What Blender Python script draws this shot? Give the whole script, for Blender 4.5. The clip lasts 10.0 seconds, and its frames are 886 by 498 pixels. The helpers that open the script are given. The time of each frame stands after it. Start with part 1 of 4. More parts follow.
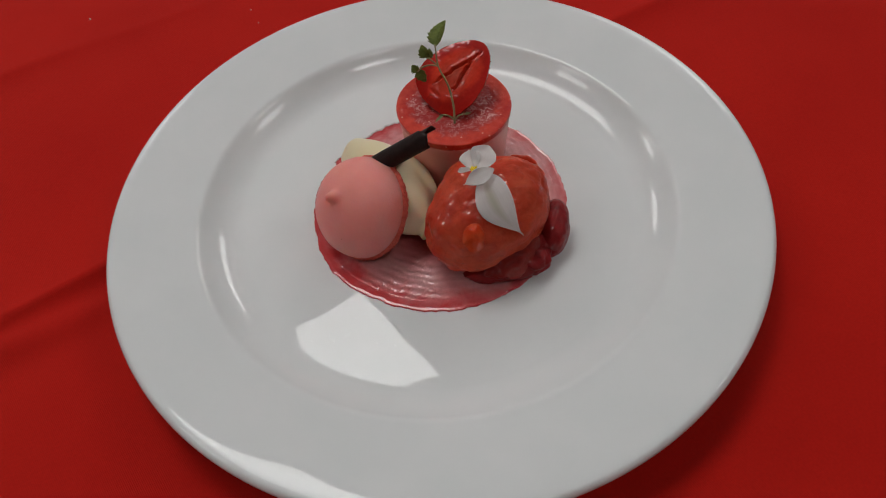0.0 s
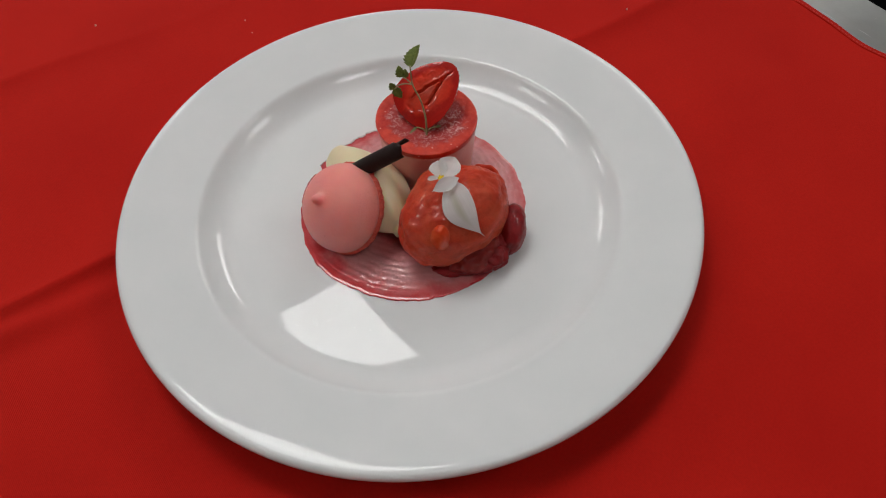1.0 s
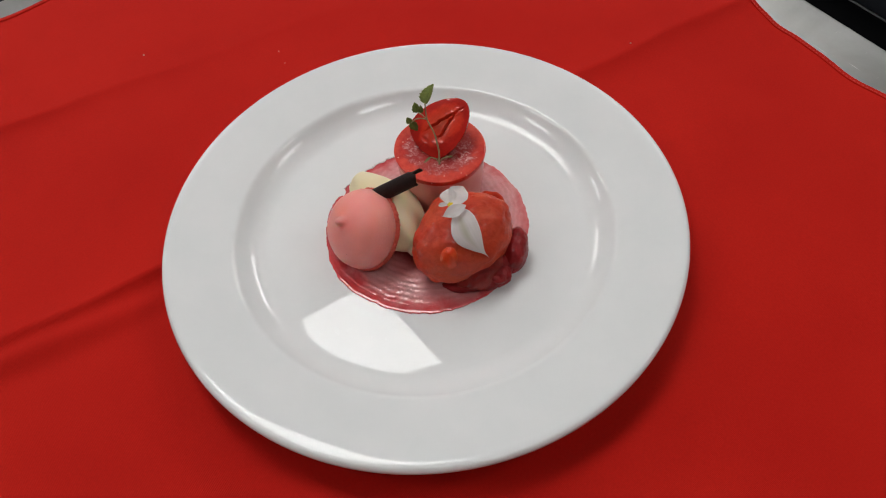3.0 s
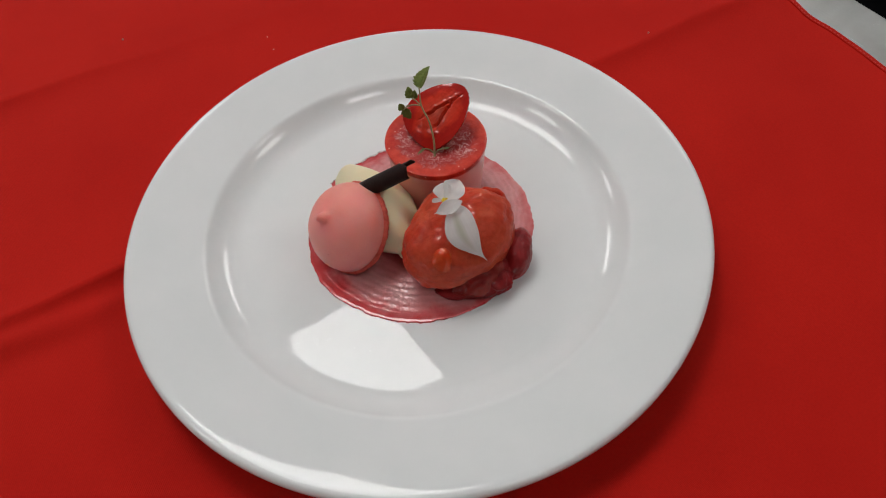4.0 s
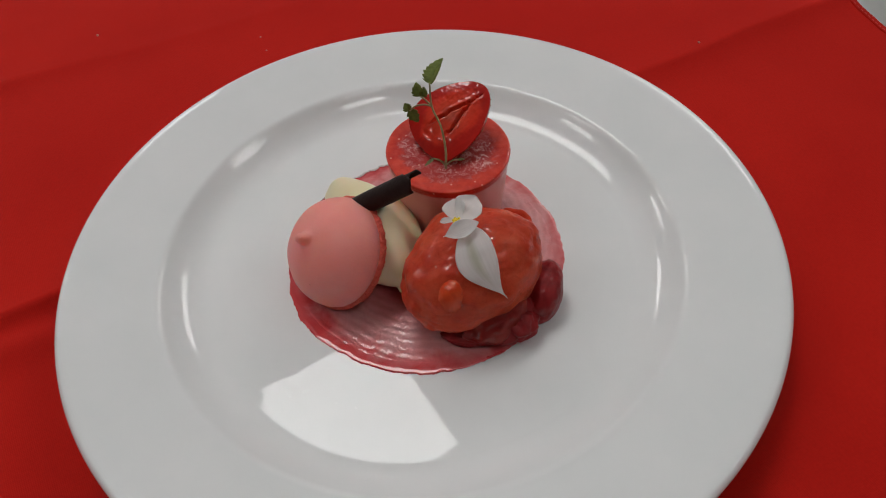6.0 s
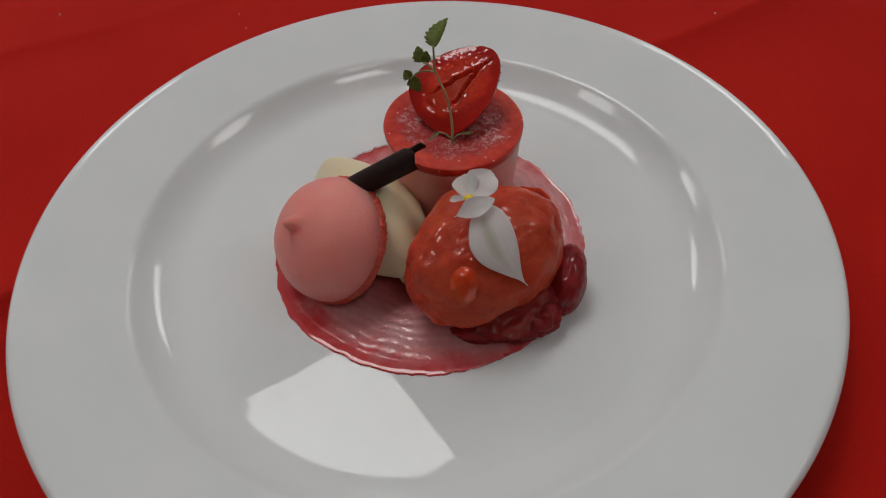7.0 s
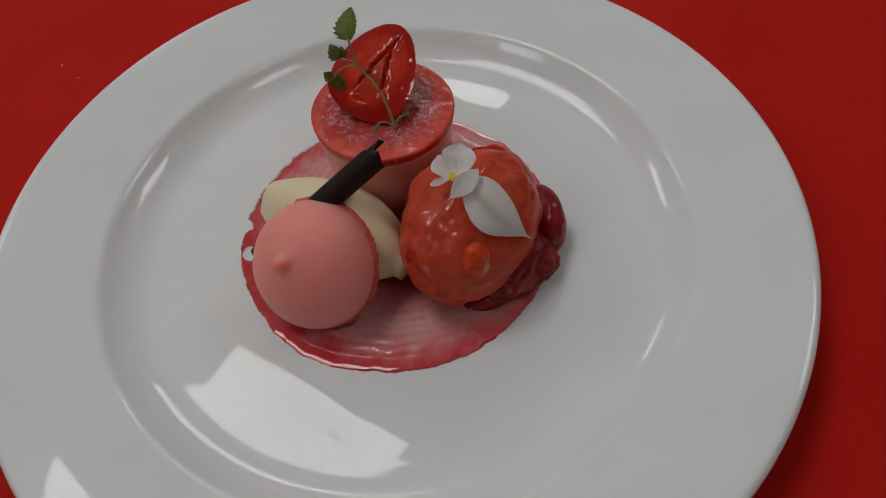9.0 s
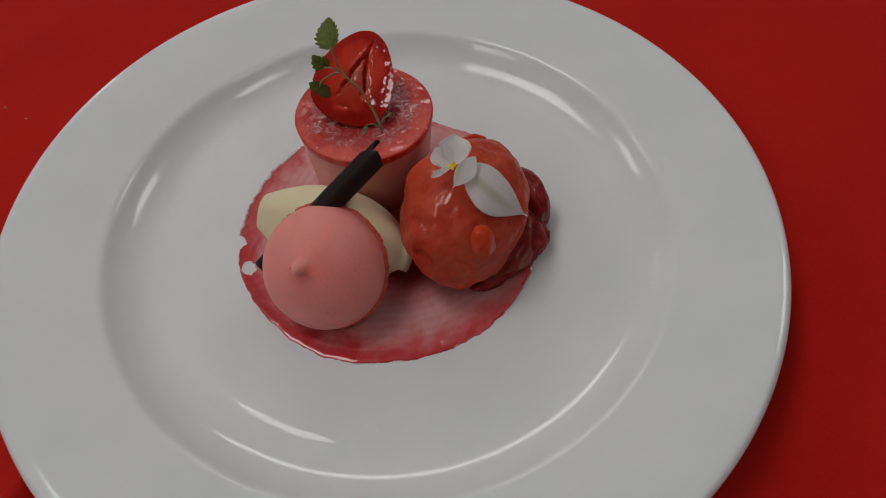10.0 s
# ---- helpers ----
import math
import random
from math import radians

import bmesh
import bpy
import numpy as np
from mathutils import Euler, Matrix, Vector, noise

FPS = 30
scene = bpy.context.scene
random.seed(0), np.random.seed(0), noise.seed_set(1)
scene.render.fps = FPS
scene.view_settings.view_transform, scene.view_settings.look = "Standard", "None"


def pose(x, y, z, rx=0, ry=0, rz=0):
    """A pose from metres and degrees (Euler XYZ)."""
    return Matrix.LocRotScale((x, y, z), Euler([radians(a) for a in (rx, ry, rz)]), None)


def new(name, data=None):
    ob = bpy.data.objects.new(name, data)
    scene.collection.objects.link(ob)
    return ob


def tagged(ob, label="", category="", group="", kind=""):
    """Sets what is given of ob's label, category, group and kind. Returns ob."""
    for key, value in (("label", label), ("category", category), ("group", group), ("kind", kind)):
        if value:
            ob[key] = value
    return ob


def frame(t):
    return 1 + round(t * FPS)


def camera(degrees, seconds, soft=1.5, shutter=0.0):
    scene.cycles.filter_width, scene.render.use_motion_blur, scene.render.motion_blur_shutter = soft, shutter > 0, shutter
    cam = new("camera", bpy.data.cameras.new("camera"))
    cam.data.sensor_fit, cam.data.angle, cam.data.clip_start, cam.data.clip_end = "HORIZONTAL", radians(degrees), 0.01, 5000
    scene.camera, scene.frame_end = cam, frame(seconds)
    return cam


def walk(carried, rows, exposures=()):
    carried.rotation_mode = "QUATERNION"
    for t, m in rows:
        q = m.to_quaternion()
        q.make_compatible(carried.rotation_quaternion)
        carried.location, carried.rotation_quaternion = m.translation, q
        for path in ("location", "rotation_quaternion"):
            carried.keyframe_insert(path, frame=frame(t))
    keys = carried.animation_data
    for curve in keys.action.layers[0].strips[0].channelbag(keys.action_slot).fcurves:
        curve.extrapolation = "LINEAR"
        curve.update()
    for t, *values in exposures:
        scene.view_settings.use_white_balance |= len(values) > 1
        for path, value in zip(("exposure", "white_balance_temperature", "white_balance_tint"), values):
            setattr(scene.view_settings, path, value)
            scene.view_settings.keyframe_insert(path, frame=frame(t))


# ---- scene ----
cam = camera(60.71, 10.0, soft=1.1)
# seconds, eye in metres, turn in degrees
PATH = [
    (0, 0.0053, -0.2260, 0.2914, 35.71, 3.51, -3.79),
    (0.5, 0.0087, -0.2371, 0.3119, 35.33, 3.32, -3.72),
    (1, 0.0134, -0.2493, 0.3310, 34.77, 2.05, -3.60),
    (1.5, 0.0188, -0.2582, 0.3522, 34.97, 2.50, -3.22),
    (2, 0.0192, -0.2656, 0.3678, 34.76, 2.81, -2.46),
    (2.5, 0.0203, -0.2714, 0.3781, 34.86, 3.11, -2.15),
    (4, 0.0298, -0.2449, 0.3306, 35.95, 3.27, -0.50),
    (4.5, 0.0282, -0.2363, 0.3135, 36.68, 3.06, -0.03),
    (5, 0.0276, -0.2246, 0.2997, 36.97, 2.97, 0.58),
    (5.5, 0.0275, -0.2151, 0.2875, 38.27, 2.79, 1.57),
    (7, 0.0154, -0.1889, 0.2374, 39.75, 2.23, -0.10),
    (7.5, 0.0023, -0.1867, 0.2351, 39.38, 2.55, -4.31),
    (8, 0.0052, -0.1815, 0.2411, 38.54, 2.52, -6.85),
    (8.5, -0.0111, -0.1730, 0.2396, 35.56, 3.46, -10.89),
    (9, -0.0395, -0.1664, 0.2480, 34.31, 3.78, -24.75),
    (9.5, -0.0625, -0.1650, 0.2560, 34.30, 2.97, -30.35),
    (10, -0.0764, -0.1615, 0.2575, 34.43, 1.98, -34.98),
]
walk(cam, [(t, pose(x, y, z, rx, ry, rz)) for t, x, y, z, rx, ry, rz in PATH],
     exposures=[(0.0, -0.34), (1.0, -0.05), (2.5, 0.19), (4.0, 0.02), (5.5, -0.10), (7.0, -0.44), (8.0, -0.58), (9.0, -0.55), (10.0, -0.54)])

# ---- world, room frame and lamps ----
ROOM = pose(0, 0, 0, 0, 0, 32.0)      # the kitchen stands turned to the plate
CEIL, FLOOR_Z = 1.80, -0.90           # heights from the table cloth
LAMP = 9.25                          # radiance of the ceiling panels
world = bpy.data.worlds.new("kitchen_air")
scene.world = world
world.use_nodes = True
world.node_tree.nodes["Background"].inputs[0].default_value = (0.8, 0.88, 1.0, 1)
world.node_tree.nodes["Background"].inputs[1].default_value = 0.01


# ---- materials ----
def shader(name, rough=0.5, color=(0.8, 0.8, 0.8), **sockets):
    m = bpy.data.materials.new(name)
    m.use_nodes = True
    b = m.node_tree.nodes["Principled BSDF"]
    b.inputs["Base Color"].default_value = (*color, 1)
    b.inputs["Roughness"].default_value = rough
    for key, value in sockets.items():
        b.inputs[key.replace("_", " ")].default_value = value
    return m, m.node_tree, b


def node(tree, kind, **values):
    n = tree.nodes.new(kind)
    for key, value in values.items():
        n.inputs[key.replace("_", " ")].default_value = value
    return n


def coords(tree):
    return tree.nodes.new("ShaderNodeTexCoord").outputs["Object"]


def grain(tree, scale, detail=4.0, rough=0.55, vec=None, distort=0.0):
    n = node(tree, "ShaderNodeTexNoise", Scale=scale, Detail=detail, Roughness=rough, Distortion=distort)
    tree.links.new(vec if vec else coords(tree), n.inputs["Vector"])
    return n.outputs["Fac"]


def ramp(tree, fac, stops):
    r = tree.nodes.new("ShaderNodeValToRGB")
    e = r.color_ramp.elements
    while len(e) < len(stops):
        e.new(0.5)
    for one, (at, c) in zip(e, stops):
        one.position = at
        one.color = (*c, 1) if len(c) == 3 else c
    tree.links.new(fac, r.inputs["Fac"])
    return r.outputs["Color"]


def bump(tree, shade, height, strength, distance, before=None):
    b = node(tree, "ShaderNodeBump", Strength=strength, Distance=distance)
    tree.links.new(height, b.inputs["Height"])
    if before:
        tree.links.new(before, b.inputs["Normal"])
    tree.links.new(b.outputs["Normal"], shade.inputs["Normal"])
    return b.outputs["Normal"]


def blend(tree, fac, a, b, mode="MIX"):
    m = tree.nodes.new("ShaderNodeMix")
    m.data_type, m.blend_type = "RGBA", mode
    if isinstance(fac, float):
        m.inputs["Factor"].default_value = fac
    else:
        tree.links.new(fac, m.inputs["Factor"])
    for sock, v in ((m.inputs[6], a), (m.inputs[7], b)):
        if isinstance(v, tuple):
            sock.default_value = (*v, 1)
        else:
            tree.links.new(v, sock)
    return m.outputs[2]


def scaled(tree, x, y, z):
    m = tree.nodes.new("ShaderNodeMapping")
    m.inputs["Scale"].default_value = (x, y, z)
    tree.links.new(coords(tree), m.inputs["Vector"])
    return m.outputs["Vector"]


def mat_plate():
    m, t, b = shader("glazed_porcelain", 0.012, (0.78, 0.79, 0.785), IOR=1.41)
    t.links.new(ramp(t, grain(t, 30, 3), [(0.3, (0.76, 0.775, 0.77)), (0.7, (0.80, 0.805, 0.80))]), b.inputs["Base Color"])
    bump(t, b, grain(t, 24, 2, 0.5), 0.12, 0.0011)
    return m


def mat_cloth():
    m, t, b = shader("red_cotton", 0.8, (0.5, 0.015, 0.012), Sheen_Weight=0.05, Specular_IOR_Level=0.13)
    b.inputs["Sheen Tint"].default_value = (1.0, 0.35, 0.3, 1)
    wide = ramp(t, grain(t, 9, 3), [(0.3, (0.49, 0.0080, 0.0036)), (0.7, (0.56, 0.0120, 0.0055))])
    fine = ramp(t, grain(t, 900, 2), [(0.2, (0.86,) * 3), (0.8, (1.0,) * 3)])
    t.links.new(blend(t, 1.0, wide, fine, "MULTIPLY"), b.inputs["Base Color"])
    w = [node(t, "ShaderNodeTexWave", Scale=420.0, Distortion=0.6) for _ in range(2)]
    w[1].bands_direction = "Y"
    for one in w:
        t.links.new(coords(t), one.inputs["Vector"])
    weave = blend(t, 0.5, w[0].outputs["Color"], w[1].outputs["Color"])
    first = bump(t, b, grain(t, 60, 4), 0.25, 0.0006)
    bump(t, b, weave, 0.2, 0.0002, first)
    return m


def mat_steel():
    m, t, b = shader("brushed_steel", 0.4, (0.7, 0.7, 0.69), Metallic=1.0)
    streak = grain(t, 1.0, 5, 0.65, scaled(t, 600, 12, 12))
    smear = grain(t, 14, 5, 0.6, distort=0.4)
    base = ramp(t, smear, [(0.35, (0.52, 0.52, 0.50)), (0.65, (0.66, 0.66, 0.64))])
    # short pale scratches in two directions
    for x, y, cut in ((420, 26, 0.70), (60, 500, 0.72)):
        line = ramp(t, grain(t, 1.0, 2, 0.5, scaled(t, x, y, 30), 0.4), [(cut, (0, 0, 0)), (cut + 0.05, (0.7,) * 3)])
        base = blend(t, line, base, (0.88, 0.88, 0.86))
    t.links.new(base, b.inputs["Base Color"])
    t.links.new(ramp(t, smear, [(0.3, (0.30,) * 3), (0.7, (0.44,) * 3)]), b.inputs["Roughness"])
    bump(t, b, streak, 0.3, 0.0004)
    return m


def wet(tree, shade, weight, rough, scale, strength, distance, patch=None, detail=0.0, height=None):
    """A thin wet film of its own relief over the body."""
    shade.inputs["Coat Roughness"].default_value = rough
    shade.inputs["Coat IOR"].default_value = 1.55
    if patch:
        low, high, size = patch
        tree.links.new(ramp(tree, grain(tree, size, 4, 0.6), [(low, (weight * 0.04,) * 3), (high, (weight,) * 3)]), shade.inputs["Coat Weight"])
    else:
        shade.inputs["Coat Weight"].default_value = weight
    b = node(tree, "ShaderNodeBump", Strength=strength, Distance=distance)
    tree.links.new(height if height else grain(tree, scale, detail, 0.5), b.inputs["Height"])
    tree.links.new(b.outputs["Normal"], shade.inputs["Coat Normal"])


def specks(tree, scale, size):
    """Sparse dots of a cell pattern: white on black."""
    v = node(tree, "ShaderNodeTexVoronoi", Scale=scale)
    tree.links.new(coords(tree), v.inputs["Vector"])
    return ramp(tree, v.outputs["Distance"], [(size * 0.6, (1, 1, 1)), (size, (0, 0, 0))])


def mat_plain(name, color, rough, other=None, scale=40.0, depth=0.0, **sockets):
    m, t, b = shader(name, rough, color, **sockets)
    dark = other if other else tuple(0.82 * c for c in color)
    t.links.new(ramp(t, grain(t, scale, 5), [(0.3, dark), (0.7, color)]), b.inputs["Base Color"])
    if depth:
        bump(t, b, grain(t, scale * 3, 5), 0.5, depth)
    return m


def mat_sauce(name="strawberry_sauce", brushed=1.0):
    m, t, b = shader(name, 0.30, (0.5, 0.03, 0.05), IOR=1.45, Specular_IOR_Level=0.2)
    vec = coords(t)
    length = t.nodes.new("ShaderNodeVectorMath")
    length.operation = "LENGTH"
    t.links.new(vec, length.inputs[0])
    # the thin middle lets the white glaze through, the rolled border is thick
    add = node(t, "ShaderNodeMath")
    add.operation = "MULTIPLY_ADD"
    t.links.new(grain(t, 60, 6, 0.62, distort=1.0), add.inputs[0])
    add.inputs[1].default_value = 0.024
    t.links.new(length.outputs["Value"], add.inputs[2])
    lean = t.nodes.new("ShaderNodeVectorMath")
    lean.operation = "DOT_PRODUCT"
    lean.inputs[1].default_value = (-0.07, -0.02, 0)
    t.links.new(vec, lean.inputs[0])
    total = node(t, "ShaderNodeMath")
    t.links.new(add.outputs[0], total.inputs[0])
    t.links.new(lean.outputs["Value"], total.inputs[1])
    far = node(t, "ShaderNodeMapRange")
    for key, v in (("From Min", 0.036), ("From Max", 0.077)):
        far.inputs[key].default_value = v
    t.links.new(total.outputs[0], far.inputs["Value"])
    body = ramp(t, far.outputs[0], [(0.0, (0.52, 0.11, 0.12)), (0.27, (0.62, 0.23, 0.235)), (0.48, (0.71, 0.36, 0.36)), (0.66, (0.69, 0.29, 0.29)), (0.80, (0.64, 0.14, 0.145)), (0.90, (0.58, 0.055, 0.06)), (1.0, (0.53, 0.03, 0.034))])
    wave = node(t, "ShaderNodeTexWave", Scale=95.0, Distortion=4.0, Detail=3.0)
    wave.inputs["Detail Scale"].default_value = 1.2
    wave.wave_type, wave.rings_direction = "RINGS", "Z"
    shift = t.nodes.new("ShaderNodeMapping")
    shift.inputs["Location"].default_value = (-0.006, -0.012, 0)
    t.links.new(vec, shift.inputs["Vector"])
    t.links.new(shift.outputs["Vector"], wave.inputs["Vector"])
    lines = ramp(t, wave.outputs["Color"], [(0.2, (0.96, 0.91, 0.91)), (0.8, (1.0, 1.0, 1.0))])
    t.links.new(blend(t, 1.0, body, lines, "MULTIPLY"), b.inputs["Base Color"])
    if brushed:
        first = bump(t, b, wave.outputs["Color"], 0.12, 0.0004)
        bump(t, b, grain(t, 400, 3), 0.15, 0.0006, first)
        # brush ridges, broken up, catch the light in rows
        ridges = blend(t, 0.6, wave.outputs["Color"], grain(t, 620, 3, 0.5))
        wet(t, b, 1.0, 0.02, 1.0, 1.0, 0.00026, (0.50, 0.54, 360), height=ridges)
    else:
        bump(t, b, grain(t, 160, 3), 0.06, 0.0006)
        wet(t, b, 1.0, 0.02, 300, 0.15, 0.0001)
        # the far side of the smear thins out to nothing
        a = t.nodes.new("ShaderNodeAttribute")
        a.attribute_name = "cover"
        fade = node(t, "ShaderNodeMath")
        fade.operation = "MULTIPLY_ADD"
        t.links.new(grain(t, 260, 5, 0.7), fade.inputs[0])
        fade.inputs[1].default_value = 0.9
        t.links.new(a.outputs["Fac"], fade.inputs[2])
        t.links.new(ramp(t, fade.outputs[0], [(0.50, (0, 0, 0)), (1.0, (1, 1, 1))]), b.inputs["Alpha"])
    return m


def mat_berry_face():
    m, t, b = shader("strawberry_flesh", 0.42, (0.6, 0.03, 0.015), Specular_IOR_Level=0.1)
    length = t.nodes.new("ShaderNodeVectorMath")
    length.operation = "LENGTH"
    t.links.new(scaled(t, 75, 52, 0), length.inputs[0])
    add = node(t, "ShaderNodeMath")
    add.operation = "MULTIPLY_ADD"
    t.links.new(grain(t, 160, 4), add.inputs[0])
    add.inputs[1].default_value = 0.4
    t.links.new(length.outputs["Value"], add.inputs[2])
    body = ramp(t, add.outputs[0], [(0.22, (0.80, 0.120, 0.075)), (0.45, (0.80, 0.066, 0.030)), (0.84, (0.74, 0.036, 0.013)), (1.0, (0.52, 0.012, 0.006))])
    rays = grain(t, 1.0, 3, 0.5, scaled(t, 900, 160, 160))
    t.links.new(blend(t, 1.0, body, ramp(t, rays, [(0.3, (0.88,) * 3), (0.7, (1.0,) * 3)]), "MULTIPLY"), b.inputs["Base Color"])
    bump(t, b, grain(t, 320, 3, 0.5), 0.15, 0.0010)
    wet(t, b, 1.0, 0.02, 420, 0.18, 0.0006, (0.41, 0.49, 300))
    return m


def mat_jelly():
    m, t, b = shader("red_fruit_jelly", 0.3, (0.5, 0.03, 0.03), Subsurface_Weight=0.12, Subsurface_Scale=0.002, Specular_IOR_Level=0.3)
    length = t.nodes.new("ShaderNodeVectorMath")
    length.operation = "LENGTH"
    t.links.new(scaled(t, 38, 38, 0), length.inputs[0])
    pulp = grain(t, 120, 5, 0.65)
    body = ramp(t, pulp, [(0.32, (0.50, 0.016, 0.010)), (0.55, (0.66, 0.055, 0.030)), (0.75, (0.72, 0.09, 0.05))])
    # ragged edge of the frosted middle
    edge = node(t, "ShaderNodeMath")
    edge.operation = "MULTIPLY_ADD"
    t.links.new(grain(t, 260, 5, 0.7), edge.inputs[0])
    edge.inputs[1].default_value = 0.4
    t.links.new(length.outputs["Value"], edge.inputs[2])
    inner = ramp(t, edge.outputs[0], [(0.88, (1, 1, 1)), (1.06, (0, 0, 0))])
    patch = ramp(t, grain(t, 75, 4, 0.6), [(0.38, (0.15,) * 3), (0.62, (1, 1, 1))])
    frost = grain(t, 330, 7, 0.8, distort=1.0)
    fine = ramp(t, frost, [(0.49, (0.04,) * 3), (0.59, (1.0,) * 3)])
    deep = blend(t, 0.75, body, (0.34, 0.012, 0.016))
    base = blend(t, inner, body, deep)
    both = blend(t, 1.0, blend(t, 1.0, fine, inner, "MULTIPLY"), patch, "MULTIPLY")
    milky = blend(t, both, base, (0.74, 0.40, 0.38))
    t.links.new(blend(t, specks(t, 260, 0.13), milky, (0.78, 0.38, 0.30)), b.inputs["Base Color"])
    bump(t, b, frost, 0.25, 0.0005)
    wet(t, b, 0.5, 0.05, 420, 0.5, 0.0008, (0.50, 0.62, 140))
    return m


def mat_sorbet(name="red_fruit_sorbet", low=(0.48, 0.040, 0.020), mid=(0.61, 0.080, 0.038), high=(0.69, 0.138, 0.078), film=(0.54, 0.585, 550), ice_relief=1.0):
    m, t, b = shader(name, 0.42, mid, Subsurface_Weight=0.5, Subsurface_Scale=0.005, Specular_IOR_Level=0.06)
    big = ramp(t, grain(t, 60, 6, 0.62, distort=0.6), [(0.30, low), (0.52, mid), (0.74, high)])
    ice = ramp(t, grain(t, 300, 4, 0.6), [(0.3, (0.9, 0.84, 0.84)), (0.7, (1.0, 1.0, 1.0))])
    # darker pulp and pale ice veins in the mass
    pulp = ramp(t, grain(t, 150, 6, 0.7, distort=1.2), [(0.34, (0.86, 0.72, 0.70)), (0.48, (1, 1, 1)), (0.60, (1, 1, 1)), (0.72, (1.04, 1.2, 1.25))])
    t.links.new(blend(t, 1.0, blend(t, 1.0, big, pulp, "MULTIPLY"), ice, "MULTIPLY"), b.inputs["Base Color"])
    first = bump(t, b, grain(t, 90, 4, 0.5), 0.16, 0.002)
    bump(t, b, grain(t, 420, 5, 0.6), 0.12, 0.0008, first)
    wet(t, b, 1.0, 0.02, 800, 0.20 * ice_relief, 0.0003, film, 0.0)
    return m


def mat_stewed():
    m, t, b = shader("dark_berry_compote", 0.4, (0.3, 0.01, 0.01), Subsurface_Weight=0.0, Specular_IOR_Level=0.2)
    t.links.new(ramp(t, grain(t, 110, 5), [(0.3, (0.15, 0.006, 0.008)), (0.7, (0.36, 0.016, 0.018))]), b.inputs["Base Color"])
    bump(t, b, grain(t, 260, 4), 0.3, 0.001)
    wet(t, b, 1.0, 0.03, 420, 0.4, 0.0007, (0.57, 0.61, 330))
    return m


def mat_macaron():
    m, t, b = shader("pink_meringue", 0.55, (0.66, 0.17, 0.15), Subsurface_Weight=0.7, Subsurface_Scale=0.010, Specular_IOR_Level=0.35)
    skin = ramp(t, grain(t, 90, 5), [(0.3, (0.86, 0.285, 0.252)), (0.7, (0.89, 0.325, 0.290))])
    t.links.new(blend(t, specks(t, 110, 0.045), skin, (0.40, 0.06, 0.045)), b.inputs["Base Color"])
    first = bump(t, b, grain(t, 70, 4), 0.14, 0.002)
    bump(t, b, grain(t, 700, 5, 0.65), 0.40, 0.0005, first)
    return m


def mat_petal(name, streak):
    m, t, b = shader(name, 0.5, (0.9, 0.9, 0.88))
    uv = t.nodes.new("ShaderNodeTexCoord").outputs["UV"]
    wide = t.nodes.new("ShaderNodeMapping")
    wide.inputs["Scale"].default_value = (14, 1.2, 1)
    t.links.new(uv, wide.inputs["Vector"])
    body = ramp(t, grain(t, 2.0, 4, 0.6, wide.outputs["Vector"]), [(0.3, (0.86, 0.845, 0.83)), (0.7, (0.94, 0.935, 0.92))])
    if streak:
        # soft green-grey midrib
        g = t.nodes.new("ShaderNodeTexGradient")
        g.gradient_type = "SPHERICAL"
        place = t.nodes.new("ShaderNodeMapping")
        place.inputs["Location"].default_value = (-2.9, -0.75, 0)
        place.inputs["Scale"].default_value = (5.4, 2.1, 1)
        t.links.new(uv, place.inputs["Vector"])
        t.links.new(place.outputs["Vector"], g.inputs["Vector"])
        body = blend(t, ramp(t, g.outputs["Fac"], [(0.05, (0, 0, 0)), (0.8, (0.75,) * 3)]), body, (0.52, 0.54, 0.38))
    t.links.new(body, b.inputs["Base Color"])
    thin = node(t, "ShaderNodeBsdfTranslucent")
    thin.inputs["Color"].default_value = (0.95, 0.92, 0.9, 1)
    mix = node(t, "ShaderNodeMixShader", Fac=0.38)
    t.links.new(b.outputs[0], mix.inputs[1])
    t.links.new(thin.outputs[0], mix.inputs[2])
    t.links.new(mix.outputs[0], t.nodes["Material Output"].inputs["Surface"])
    return m


def mat_lamp():
    m = bpy.data.materials.new("lit_diffuser")
    m.use_nodes = True
    t = m.node_tree
    e = node(t, "ShaderNodeEmission", Strength=LAMP)
    e.inputs["Color"].default_value = (1.0, 0.990, 0.980, 1)
    t.links.new(e.outputs[0], t.nodes["Material Output"].inputs["Surface"])
    return m


PLATE, CLOTH, STEEL, SAUCE = mat_plate(), mat_cloth(), mat_steel(), mat_sauce()
THICK = mat_sauce("thick_strawberry_sauce", 0.0)
BERRY, JELLY, SORBET, MACARON = mat_berry_face(), mat_jelly(), mat_sorbet(), mat_macaron()
PETAL, LONG_PETAL, LIT = mat_petal("white_petal", False), mat_petal("veined_white_petal", True), mat_lamp()
FRUIT = mat_sorbet("glazed_fruit", (0.62, 0.045, 0.010), (0.68, 0.075, 0.018), (0.72, 0.11, 0.035), (0.46, 0.52, 300), 0.4)
MELT = mat_sorbet("melting_sorbet", (0.22, 0.013, 0.013), (0.30, 0.024, 0.020), (0.42, 0.070, 0.056), (0.54, 0.58, 500))
SKIN = mat_plain("strawberry_skin", (0.5, 0.012, 0.008), 0.15, (0.34, 0.008, 0.006), 200, 0.0004, Coat_Weight=0.5, Coat_Roughness=0.03)
SEED = mat_plain("strawberry_seed", (0.45, 0.2, 0.05), 0.4, (0.25, 0.08, 0.02), 800)
